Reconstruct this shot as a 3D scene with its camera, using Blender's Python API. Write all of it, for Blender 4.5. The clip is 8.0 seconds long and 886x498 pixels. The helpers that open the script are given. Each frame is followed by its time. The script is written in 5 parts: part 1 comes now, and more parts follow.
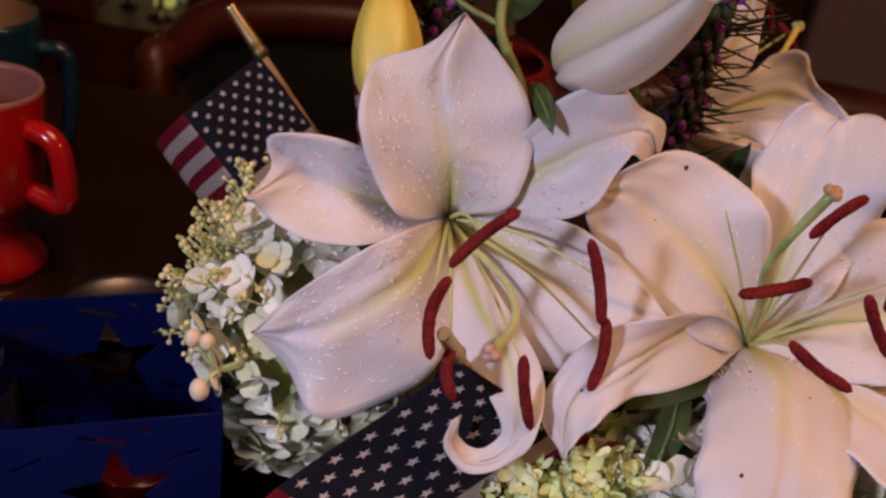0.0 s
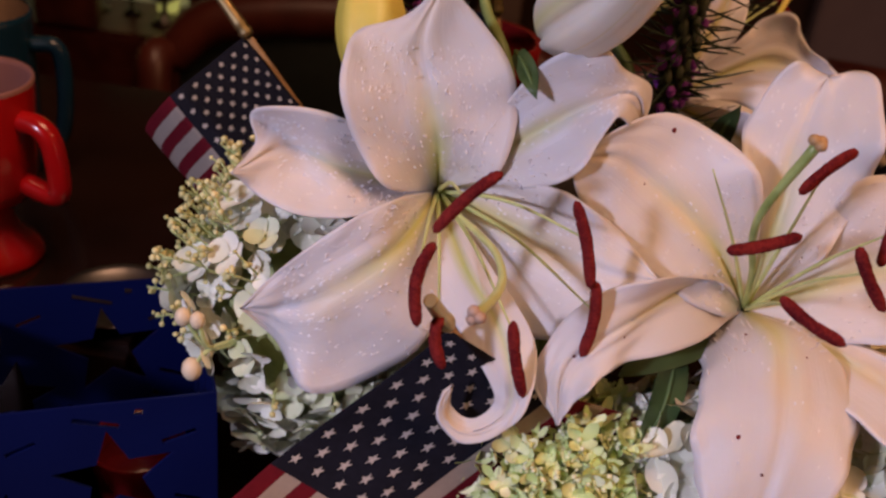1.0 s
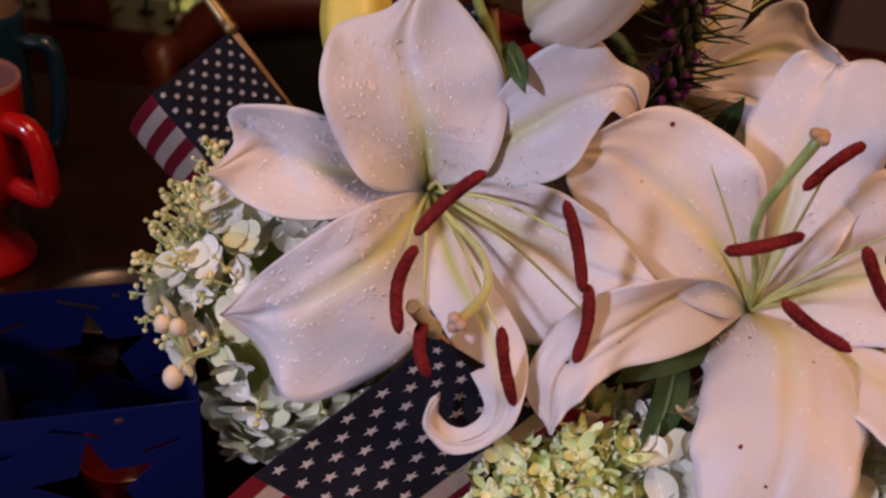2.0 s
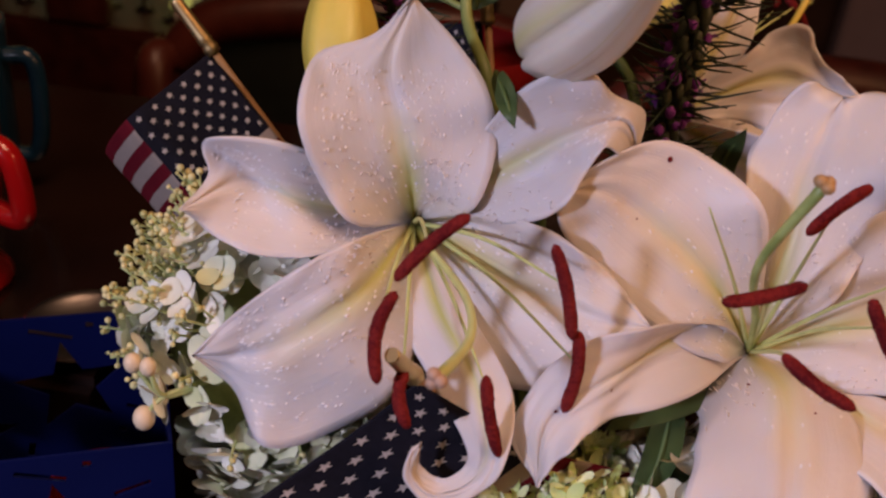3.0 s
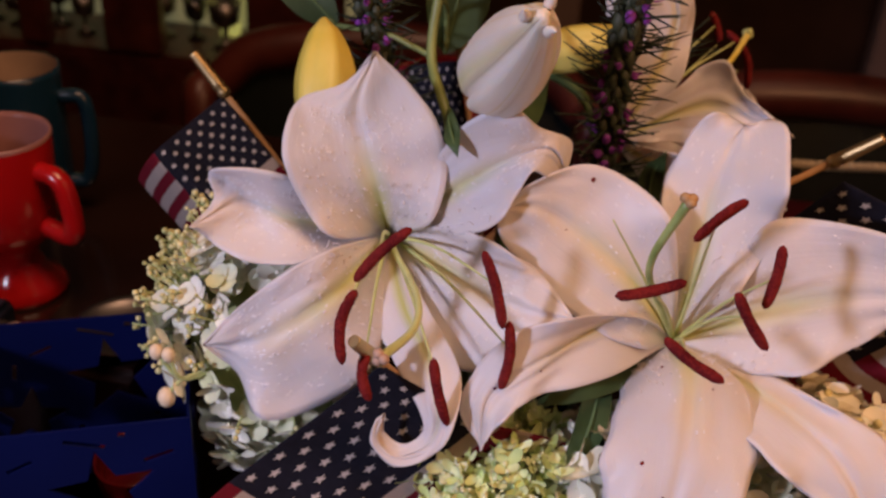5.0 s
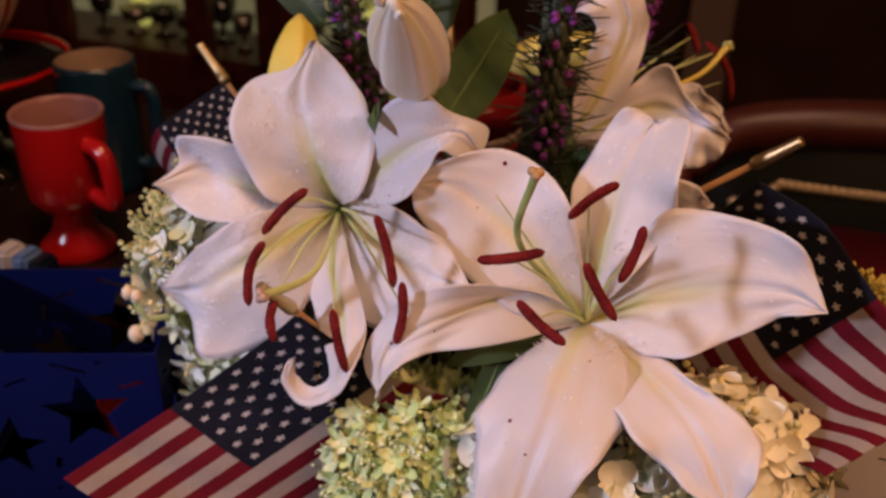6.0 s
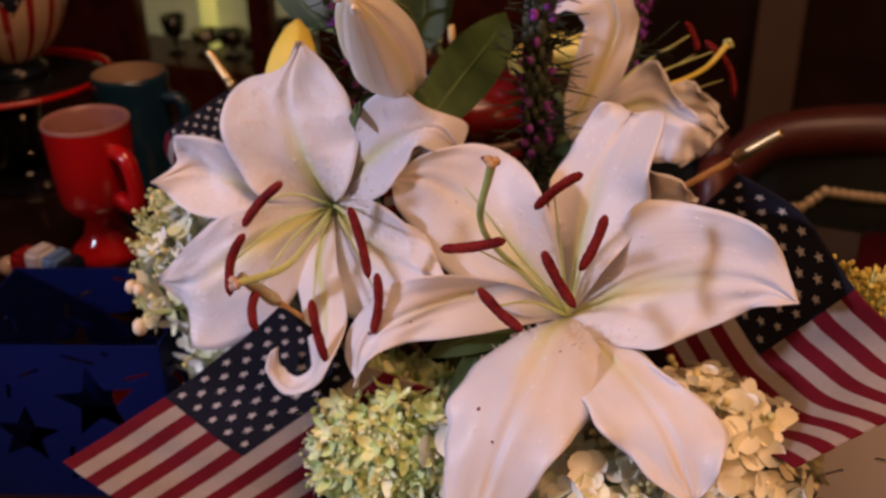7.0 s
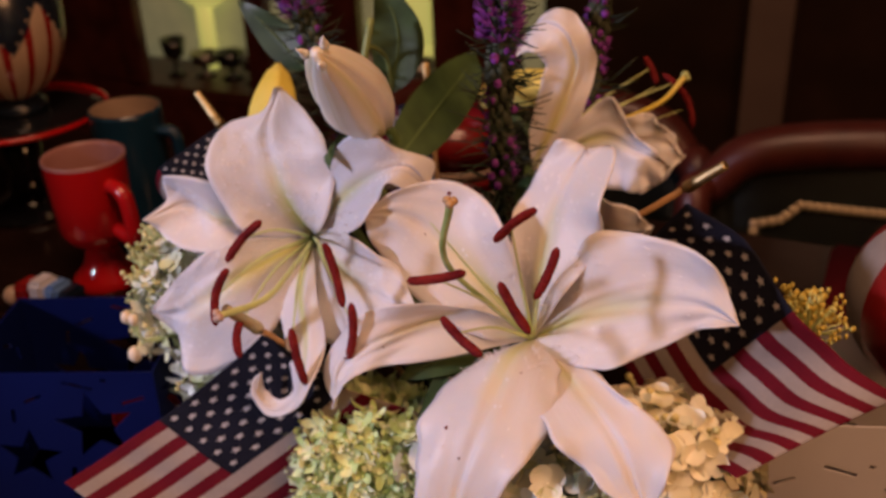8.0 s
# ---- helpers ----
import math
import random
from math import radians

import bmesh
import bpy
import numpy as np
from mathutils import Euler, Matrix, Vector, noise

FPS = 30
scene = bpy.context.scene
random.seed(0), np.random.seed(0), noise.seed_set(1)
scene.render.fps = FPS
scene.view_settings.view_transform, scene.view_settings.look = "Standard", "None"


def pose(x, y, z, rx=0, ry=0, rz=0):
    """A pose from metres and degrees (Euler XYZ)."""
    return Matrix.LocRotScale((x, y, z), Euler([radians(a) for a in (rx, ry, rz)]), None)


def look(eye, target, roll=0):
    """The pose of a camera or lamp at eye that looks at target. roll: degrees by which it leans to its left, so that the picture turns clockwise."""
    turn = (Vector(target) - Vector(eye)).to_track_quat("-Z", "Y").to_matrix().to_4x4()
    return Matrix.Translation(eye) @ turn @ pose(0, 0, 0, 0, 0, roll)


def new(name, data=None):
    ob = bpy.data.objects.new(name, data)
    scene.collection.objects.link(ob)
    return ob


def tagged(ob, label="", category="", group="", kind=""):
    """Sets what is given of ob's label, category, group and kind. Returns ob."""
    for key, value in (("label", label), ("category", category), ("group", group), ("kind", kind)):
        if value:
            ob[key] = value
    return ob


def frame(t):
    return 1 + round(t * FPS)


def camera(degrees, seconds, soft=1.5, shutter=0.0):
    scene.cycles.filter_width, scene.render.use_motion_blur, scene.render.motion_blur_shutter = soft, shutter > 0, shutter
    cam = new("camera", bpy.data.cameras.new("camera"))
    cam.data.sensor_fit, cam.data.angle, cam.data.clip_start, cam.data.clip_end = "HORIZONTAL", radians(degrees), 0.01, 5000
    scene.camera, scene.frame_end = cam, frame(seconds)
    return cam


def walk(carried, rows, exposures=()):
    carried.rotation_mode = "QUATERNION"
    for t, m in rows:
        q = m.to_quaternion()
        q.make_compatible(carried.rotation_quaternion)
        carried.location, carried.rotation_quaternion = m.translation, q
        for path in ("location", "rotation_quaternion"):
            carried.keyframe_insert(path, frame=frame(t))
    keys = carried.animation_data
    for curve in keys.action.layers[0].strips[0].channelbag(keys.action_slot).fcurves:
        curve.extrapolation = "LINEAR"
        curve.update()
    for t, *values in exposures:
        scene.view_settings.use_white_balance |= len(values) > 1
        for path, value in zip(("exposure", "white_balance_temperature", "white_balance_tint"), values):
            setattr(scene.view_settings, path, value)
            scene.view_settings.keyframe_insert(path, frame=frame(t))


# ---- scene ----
cam = camera(48.0, 8.0, soft=2.5)
ROWS = [
    (0.0, 0.0000, 0.0000, 1.1000, 59.66, -8.33, 4.85),
    (0.5, 0.0010, 0.0006, 1.0895, 58.21, -8.28, 4.59),
    (1.0, 0.0126, -0.0032, 1.0891, 59.90, -6.28, 4.75),
    (2.5, 0.0273, 0.0271, 1.0841, 59.20, -5.19, 6.04),
    (3.0, 0.0291, 0.0364, 1.0904, 59.11, -5.55, 6.20),
    (3.5, 0.0191, 0.0362, 1.0912, 59.07, -5.83, 6.17),
    (4.0, 0.0346, 0.0082, 1.1103, 59.11, -4.06, 6.20),
    (4.5, 0.0417, -0.0223, 1.1320, 59.58, -3.79, 7.38),
    (5.0, 0.0739, -0.0236, 1.1300, 59.62, -3.21, 8.87),
    (6.5, 0.2464, -0.0528, 1.1326, 62.20, -0.02, 23.87),
    (7.0, 0.2542, -0.0409, 1.1244, 62.51, 0.90, 24.42),
    (7.5, 0.2641, -0.0480, 1.1272, 62.39, 1.14, 24.00),
    (8.0, 0.2824, -0.0569, 1.1496, 62.97, 2.01, 24.30),
]
cam.data.dof.use_dof, cam.data.dof.focus_distance, cam.data.dof.aperture_fstop = True, 0.36, 12.5
EXPOSURE = -0.13
walk(cam, [(t, pose(x, y, z, rx, ry, rz)) for t, x, y, z, rx, ry, rz in ROWS], exposures=((0.0, EXPOSURE - 0.02), (1.0, EXPOSURE), (3.5, EXPOSURE - 0.07), (5.0, EXPOSURE + 0.04), (6.5, EXPOSURE + 0.13), (8.0, EXPOSURE + 0.14)))

# ---- light: a dim room, a cool lamp behind the camera, a warm lamp overhead ----
world = bpy.data.worlds.new("room_air")
scene.world = world
world.use_nodes = True
world.node_tree.nodes["Background"].inputs[0].default_value = (0.5, 0.24, 0.14, 1)
world.node_tree.nodes["Background"].inputs[1].default_value = 0.09


def lamp(name, kind, energy, colour, m, size=0.1):
    data = bpy.data.lights.new(name, kind)
    data.energy, data.color = energy, colour
    if kind == "AREA":
        data.shape, data.size = "DISK", size
    else:
        data.shadow_soft_size = size
    ob = new(name, data)
    ob.matrix_world = m
    return ob


key = lamp("spot_lamp", "SPOT", 43.5, (0.80, 0.735, 0.99), look((-0.70, -0.64, 1.34), (0.12, 0.36, 0.91)), 0.06)
key.data.spot_size, key.data.spot_blend = radians(36), 0.85
lamp("side_lamp", "AREA", 4.0, (1.0, 0.47, 0.21), look((0.85, 0.0, 1.45), (0.05, 0.38, 0.85)), 0.40)

lamp("ceiling_lamp", "AREA", 14.0, (1.0, 0.56, 0.34), look((0.25, -0.05, 2.5), (0.1, 0.3, 0.8)), 0.8)


# ---- materials ----
def material(name, base, rough=0.5, metal=0.0, vary=0.12, grain=60.0, bump=0.15, bump_scale=120.0, bump_dist=0.0006,
             tint=None, coat=0.0, sub=0.0, transmit=0.0, spec=0.5, emit=None, strength=0.0, islands=False):
    m = bpy.data.materials.new(name)
    m.use_nodes = True
    nt = m.node_tree
    b = nt.nodes["Principled BSDF"]
    N = nt.nodes.new
    co = N("ShaderNodeTexCoord")
    n1 = N("ShaderNodeTexNoise")
    n1.inputs["Scale"].default_value = grain
    n1.inputs["Detail"].default_value = 5
    n2 = N("ShaderNodeTexNoise")
    n2.inputs["Scale"].default_value = grain * 0.13
    n2.inputs["Detail"].default_value = 3
    add = N("ShaderNodeMath")
    add.operation = "ADD"
    half = N("ShaderNodeMath")
    half.operation = "MULTIPLY"
    half.inputs[1].default_value = 0.5
    for n in (n1, n2):
        nt.links.new(co.outputs["Object"], n.inputs["Vector"])
    nt.links.new(n1.outputs["Fac"], add.inputs[0])
    nt.links.new(n2.outputs["Fac"], add.inputs[1])
    nt.links.new(add.outputs[0], half.inputs[0])
    fac = half.outputs[0]
    if islands:
        geo = N("ShaderNodeNewGeometry")
        mixr = N("ShaderNodeMath")
        mixr.operation = "MULTIPLY_ADD"
        mixr.inputs[1].default_value = 0.6
        sub2 = N("ShaderNodeMath")
        sub2.operation = "MULTIPLY"
        sub2.inputs[1].default_value = 0.45
        nt.links.new(fac, sub2.inputs[0])
        nt.links.new(geo.outputs["Random Per Island"], mixr.inputs[0])
        nt.links.new(sub2.outputs[0], mixr.inputs[2])
        fac = mixr.outputs[0]
    ramp = N("ShaderNodeValToRGB")
    lo = [max(0, c * (1 - vary)) for c in base]
    hi = [min(1, c * (1 + vary)) for c in (tint or base)]
    ramp.color_ramp.elements[0].position, ramp.color_ramp.elements[1].position = (0.15, 0.85) if islands else (0.35, 0.65)
    ramp.color_ramp.elements[0].color, ramp.color_ramp.elements[1].color = (*lo, 1), (*hi, 1)
    nt.links.new(fac, ramp.inputs[0])
    nt.links.new(ramp.outputs[0], b.inputs["Base Color"])
    b.inputs["Roughness"].default_value = rough
    b.inputs["Metallic"].default_value = metal
    b.inputs["Coat Weight"].default_value = coat
    b.inputs["Coat Roughness"].default_value = 0.12
    b.inputs["Specular IOR Level"].default_value = spec
    b.inputs["Transmission Weight"].default_value = transmit
    if sub:
        b.inputs["Subsurface Weight"].default_value = sub
        b.inputs["Subsurface Radius"].default_value = (1, 0.7, 0.5)
        b.inputs["Subsurface Scale"].default_value = 0.004
    if emit:
        b.inputs["Emission Color"].default_value = (*emit, 1)
        b.inputs["Emission Strength"].default_value = strength
    if bump:
        bn = N("ShaderNodeTexNoise")
        bn.inputs["Scale"].default_value = bump_scale
        bn.inputs["Detail"].default_value = 4
        nt.links.new(co.outputs["Object"], bn.inputs["Vector"])
        bu = N("ShaderNodeBump")
        bu.inputs["Strength"].default_value = bump
        bu.inputs["Distance"].default_value = bump_dist
        nt.links.new(bn.outputs["Fac"], bu.inputs["Height"])
        nt.links.new(bu.outputs[0], b.inputs["Normal"])
    return m


def petal_material(name, throat, blade, tip, reach=0.6, rib_end=0.0):
    """White tepal: the colour runs along the blade (UV y), with a green-yellow midrib near the throat (UV x = 0.5)."""
    m = material(name, blade, rough=0.42, vary=0.04, grain=40, bump=0.25, bump_scale=260, bump_dist=0.0005, sub=0.3, spec=0.3)
    nt = m.node_tree
    b = nt.nodes["Principled BSDF"]
    N, L = nt.nodes.new, nt.links.new
    uv = N("ShaderNodeUVMap")
    sep = N("ShaderNodeSeparateXYZ")
    L(uv.outputs[0], sep.inputs[0])
    along = N("ShaderNodeValToRGB")
    e = along.color_ramp.elements
    e[0].position, e[0].color = 0.03, (1, 1, 1, 1)
    e[1].position, e[1].color = reach, (rib_end, rib_end, rib_end, 1)
    mid = e.new(0.2)
    mid.color = (0.85, 0.85, 0.85, 1)
    L(sep.outputs[1], along.inputs[0])
    off = N("ShaderNodeMath")
    off.operation = "SUBTRACT"
    off.inputs[1].default_value = 0.5
    L(sep.outputs[0], off.inputs[0])
    ab = N("ShaderNodeMath")
    ab.operation = "ABSOLUTE"
    L(off.outputs[0], ab.inputs[0])
    rib = N("ShaderNodeValToRGB")
    r = rib.color_ramp.elements
    r[0].position, r[0].color = 0.0, (1, 1, 1, 1)
    r[1].position, r[1].color = 0.15, (0, 0, 0, 1)
    L(ab.outputs[0], rib.inputs[0])
    mul = N("ShaderNodeMath")
    mul.operation = "MULTIPLY"
    L(along.outputs[0], mul.inputs[0])
    L(rib.outputs[0], mul.inputs[1])
    src = b.inputs["Base Color"].links[0].from_socket
    mix = N("ShaderNodeMix")
    mix.data_type = "RGBA"
    mix.inputs["B"].default_value = (*throat, 1)
    L(mul.outputs[0], mix.inputs["Factor"])
    L(src, mix.inputs["A"])
    tips = N("ShaderNodeValToRGB")
    q = tips.color_ramp.elements
    q[0].position, q[0].color = 0.82, (0, 0, 0, 1)
    q[1].position, q[1].color = 1.0, (0.6, 0.6, 0.6, 1)
    L(sep.outputs[1], tips.inputs[0])
    mix2 = N("ShaderNodeMix")
    mix2.data_type = "RGBA"
    mix2.inputs["B"].default_value = (*tip, 1)
    L(tips.outputs[0], mix2.inputs["Factor"])
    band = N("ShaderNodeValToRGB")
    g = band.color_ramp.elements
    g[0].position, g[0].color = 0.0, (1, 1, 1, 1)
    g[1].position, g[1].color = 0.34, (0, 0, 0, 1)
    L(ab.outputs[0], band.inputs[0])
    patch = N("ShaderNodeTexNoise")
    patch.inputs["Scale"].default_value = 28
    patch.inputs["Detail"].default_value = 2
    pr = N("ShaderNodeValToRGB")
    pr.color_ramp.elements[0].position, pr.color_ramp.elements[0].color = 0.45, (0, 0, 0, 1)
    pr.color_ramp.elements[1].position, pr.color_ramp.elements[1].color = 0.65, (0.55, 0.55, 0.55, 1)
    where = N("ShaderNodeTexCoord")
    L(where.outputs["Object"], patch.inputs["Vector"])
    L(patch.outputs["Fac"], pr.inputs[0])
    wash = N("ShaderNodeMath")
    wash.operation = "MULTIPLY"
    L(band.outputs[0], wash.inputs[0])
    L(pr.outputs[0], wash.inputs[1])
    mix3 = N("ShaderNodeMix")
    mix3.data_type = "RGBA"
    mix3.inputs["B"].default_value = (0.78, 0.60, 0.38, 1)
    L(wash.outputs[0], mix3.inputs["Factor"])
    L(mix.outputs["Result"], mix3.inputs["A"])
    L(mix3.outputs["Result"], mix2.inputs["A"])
    L(mix2.outputs["Result"], b.inputs["Base Color"])
    # fine lengthwise veins
    comb = N("ShaderNodeCombineXYZ")
    sx = N("ShaderNodeMath")
    sx.operation = "MULTIPLY"
    sx.inputs[1].default_value = 60
    sy = N("ShaderNodeMath")
    sy.operation = "MULTIPLY"
    sy.inputs[1].default_value = 3
    L(sep.outputs[0], sx.inputs[0])
    L(sep.outputs[1], sy.inputs[0])
    L(sx.outputs[0], comb.inputs[0])
    L(sy.outputs[0], comb.inputs[1])
    vein = N("ShaderNodeTexNoise")
    vein.inputs["Scale"].default_value = 1.0
    vein.inputs["Detail"].default_value = 2
    L(comb.outputs[0], vein.inputs["Vector"])
    bu = N("ShaderNodeBump")
    bu.inputs["Strength"].default_value = 0.22
    bu.inputs["Distance"].default_value = 0.0007
    L(vein.outputs["Fac"], bu.inputs["Height"])
    old = b.inputs["Normal"].links[0].from_socket
    L(old, bu.inputs["Normal"])
    L(bu.outputs[0], b.inputs["Normal"])
    return m


M = {}
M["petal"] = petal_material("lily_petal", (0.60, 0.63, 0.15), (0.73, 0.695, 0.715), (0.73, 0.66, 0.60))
M["papilla"] = material("papilla", (0.82, 0.79, 0.80), 0.45, vary=0.05, bump=0)
M["anther"] = material("anther_pollen", (0.125, 0.010, 0.016), 0.95, vary=0.3, grain=900, bump=0.9, bump_scale=1400, bump_dist=0.0008, tint=(0.20, 0.022, 0.020), spec=0.1)
M["filament"] = material("filament_green", (0.55, 0.62, 0.26), 0.4, vary=0.15, grain=120, sub=0.1)
M["filament_dark"] = material("young_stem", (0.22, 0.28, 0.09), 0.45, vary=0.2, grain=90)
M["pistil"] = material("pistil_green", (0.30, 0.40, 0.10), 0.4, vary=0.2, grain=90, tint=(0.5, 0.58, 0.22))
M["stigma"] = material("stigma", (0.50, 0.33, 0.24), 0.5, vary=0.15, grain=300)
M["stigma_green"] = material("stigma_brown", (0.42, 0.26, 0.12), 0.5, vary=0.2, grain=300)
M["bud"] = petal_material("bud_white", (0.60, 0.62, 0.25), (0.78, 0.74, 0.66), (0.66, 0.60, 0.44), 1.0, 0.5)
M["bud_yellow"] = material("bud_yellow", (0.76, 0.62, 0.08), 0.4, vary=0.12, grain=30, tint=(0.80, 0.68, 0.20), sub=0.1)
M["leaf"] = material("leaf_green", (0.035, 0.062, 0.020), 0.45, vary=0.35, grain=60, tint=(0.055, 0.095, 0.03))
M["leaf_dark"] = material("leaf_dark", (0.02, 0.035, 0.018), 0.5, vary=0.3, grain=70)
M["stem"] = material("stem_green", (0.10, 0.16, 0.05), 0.5, vary=0.25, grain=80)
M["liatris"] = material("liatris_purple", (0.10, 0.015, 0.17), 0.7, vary=0.4, tint=(0.21, 0.035, 0.29), islands=True)
M["liatris_bract"] = material("liatris_bract", (0.05, 0.06, 0.03), 0.6, vary=0.4, grain=200)
M["floret_white"] = material("floret_white", (0.84, 0.87, 0.70), 0.55, vary=0.10, tint=(0.90, 0.90, 0.80), islands=True, sub=0.1)
M["floret_green"] = material("floret_green", (0.60, 0.78, 0.28), 0.55, vary=0.12, tint=(0.80, 0.91, 0.52), islands=True, sub=0.1)
M["floret_lime"] = material("floret_lime", (0.74, 0.85, 0.42), 0.55, vary=0.10, tint=(0.88, 0.93, 0.66), islands=True, sub=0.1)
M["floret_cream"] = material("floret_cream", (0.90, 0.85, 0.58), 0.55, vary=0.06, tint=(0.93, 0.91, 0.76), islands=True, sub=0.1)
M["hyd_bud"] = material("hydrangea_bud", (0.60, 0.62, 0.24), 0.5, vary=0.25, tint=(0.80, 0.72, 0.36), islands=True)
M["hyd_bud_pink"] = material("hydrangea_bud_pink", (0.66, 0.52, 0.36), 0.5, vary=0.2, tint=(0.74, 0.62, 0.44), islands=True)
M["floret_pale"] = material("floret_pale_green", (0.68, 0.74, 0.40), 0.55, vary=0.10, tint=(0.82, 0.85, 0.62), islands=True, sub=0.1)
M["hyd_core"] = material("hydrangea_core", (0.42, 0.48, 0.22), 0.8, vary=0.3, grain=150)
M["flag_red"] = material("flag_red", (0.115, 0.005, 0.013), 0.85, vary=0.12, grain=500, bump=0.4, bump_scale=1800, bump_dist=0.0003, spec=0.15)
M["flag_white"] = material("flag_white", (0.30, 0.255, 0.225), 0.85, vary=0.07, grain=500, bump=0.4, bump_scale=1800, bump_dist=0.0003, spec=0.15)
M["flag_blue"] = material("flag_navy", (0.0085, 0.009, 0.017), 0.85, vary=0.25, grain=400, bump=0.4, bump_scale=1800, bump_dist=0.0003, spec=0.15)
M["star"] = material("flag_star", (0.46, 0.43, 0.41), 0.85, vary=0.05, grain=400)
M["brass"] = material("brass", (0.66, 0.50, 0.24), 0.42, metal=1.0, vary=0.15, grain=90)
M["dowel"] = material("dowel_wood", (0.36, 0.20, 0.08), 0.5, vary=0.2, grain=120)
M["red_glass"] = material("red_glazed_glass", (0.50, 0.007, 0.008), 0.2, vary=0.06, grain=15, bump=0.03, coat=0.6)
M["dark_red_glass"] = material("dark_red_glass", (0.12, 0.006, 0.008), 0.25, vary=0.3, grain=60, bump=0.1, bump_scale=200, coat=0.4)
M["milk_glass"] = material("milk_glass", (0.36, 0.17, 0.155), 0.3, vary=0.08, grain=30, bump=0.05)
M["teal_glaze"] = material("teal_glaze", (0.008, 0.036, 0.068), 0.25, vary=0.15, grain=40, bump=0.05, coat=0.3)
M["teal_inside"] = material("mug_inside_cream", (0.40, 0.28, 0.20), 0.4, vary=0.1)
M["blue_tin"] = material("blue_painted_tin", (0.0015, 0.006, 0.070), 0.45, vary=0.12, grain=25, bump=0.06, spec=0.3)
M["white_tin"] = material("white_painted_tin", (0.62, 0.60, 0.62), 0.45, vary=0.06, grain=25, bump=0.06)
M["mahogany"] = material("mahogany", (0.038, 0.004, 0.004), 0.42, vary=0.4, grain=22, bump=0.06, coat=0.08, tint=(0.07, 0.014, 0.009))
M["table_wood"] = material("table_wood", (0.018, 0.008, 0.006), 0.16, vary=0.4, grain=18, bump=0.04, coat=0.3)
M["green_leather"] = material("green_leather", (0.009, 0.014, 0.012), 0.62, vary=0.25, grain=60, bump=0.4, bump_scale=500, bump_dist=0.0006)
M["nail"] = material("antique_nail", (0.62, 0.52, 0.36), 0.4, metal=0.2, vary=0.2, grain=300)
M["panel"] = material("dark_panelling", (0.045, 0.020, 0.012), 0.35, vary=0.35, grain=9, bump=0.1, coat=0.2)
M["plaster"] = material("ceiling_plaster", (0.40, 0.34, 0.28), 0.9, vary=0.06, grain=12)
M["carpet"] = material("carpet_brown", (0.06, 0.04, 0.03), 0.95, vary=0.3, grain=120, bump=0.5)
M["jamb"] = material("painted_jamb", (0.20, 0.13, 0.11), 0.5, vary=0.08, grain=14)
M["silver"] = material("silver_plate", (0.25, 0.23, 0.22), 0.38, metal=1.0, vary=0.08, grain=60)
M["mirror"] = material("cabinet_mirror", (0.55, 0.55, 0.46), 0.06, metal=1.0, vary=0.1, bump=0)
# Plain cabinet back; emission replaces the light that would fall on it.
M["back_self_lit"] = material("cabinet_back_self_lit", (0.5, 0.5, 0.3), 0.5, vary=0.3, grain=14, bump=0, emit=(0.60, 0.56, 0.30), strength=0.16)
M["lamp_glow"] = material("lamp_glow", (0.8, 0.75, 0.4), 0.5, vary=0.1, bump=0, emit=(0.85, 0.78, 0.20), strength=0.45)
M["glass"] = material("clear_glass", (0.9, 0.92, 0.9), 0.03, vary=0.02, bump=0, transmit=0.95)
M["navy_glaze"] = material("navy_glaze", (0.010, 0.016, 0.030), 0.25, vary=0.2, bump=0.04, coat=0.4)
M["cream_glaze"] = material("cream_glaze", (0.50, 0.36, 0.26), 0.3, vary=0.1, bump=0.04, coat=0.3)
M["red_glaze"] = material("red_glaze", (0.26, 0.012, 0.012), 0.25, vary=0.15, bump=0.04, coat=0.4)
M["blue_wood"] = material("sky_blue_paint", (0.14, 0.26, 0.50), 0.5, vary=0.1)
M["copper"] = material("copper_foil", (0.55, 0.20, 0.08), 0.35, metal=0.9, vary=0.2)
M["yellow_floret"] = material("yellow_floret", (0.62, 0.50, 0.10), 0.6, vary=0.2, islands=True)
M["black_glass"] = material("smoked_glass", (0.01, 0.01, 0.012), 0.08, vary=0.1, bump=0, coat=0.5)


# ---- building blocks ----
def root(ob):
    p = Vector((0, 0, 0))
    while ob is not None:
        p += ob.location
        ob = ob.parent
    return p


def thing(name, at, label, category, group="", kind=""):
    e = new(name)
    e.empty_display_size = 0.02
    e.location = at
    return tagged(e, label, category, group, kind)


def part(name, bm, mat, parent, label="", smooth=True):
    """Links a bmesh, given in world metres, as one mesh under a thing or a part."""
    if parent is not None:
        bmesh.ops.translate(bm, verts=bm.verts, vec=-root(parent))
    me = bpy.data.meshes.new(name)
    bm.to_mesh(me)
    bm.free()
    for m in (mat if isinstance(mat, (list, tuple)) else (mat,)):
        me.materials.append(m)
    if smooth:
        me.polygons.foreach_set("use_smooth", [True] * len(me.polygons))
    ob = new(name, me)
    ob.parent = parent
    if label:
        ob["label"] = label
    return ob


def alone(name, bm, mat, label, category, kind="", group="", smooth=True):
    """A thing that is one mesh."""
    return tagged(part(name, bm, mat, None, "", smooth), label, category, group, kind)


def V(*a):
    return Vector(a)


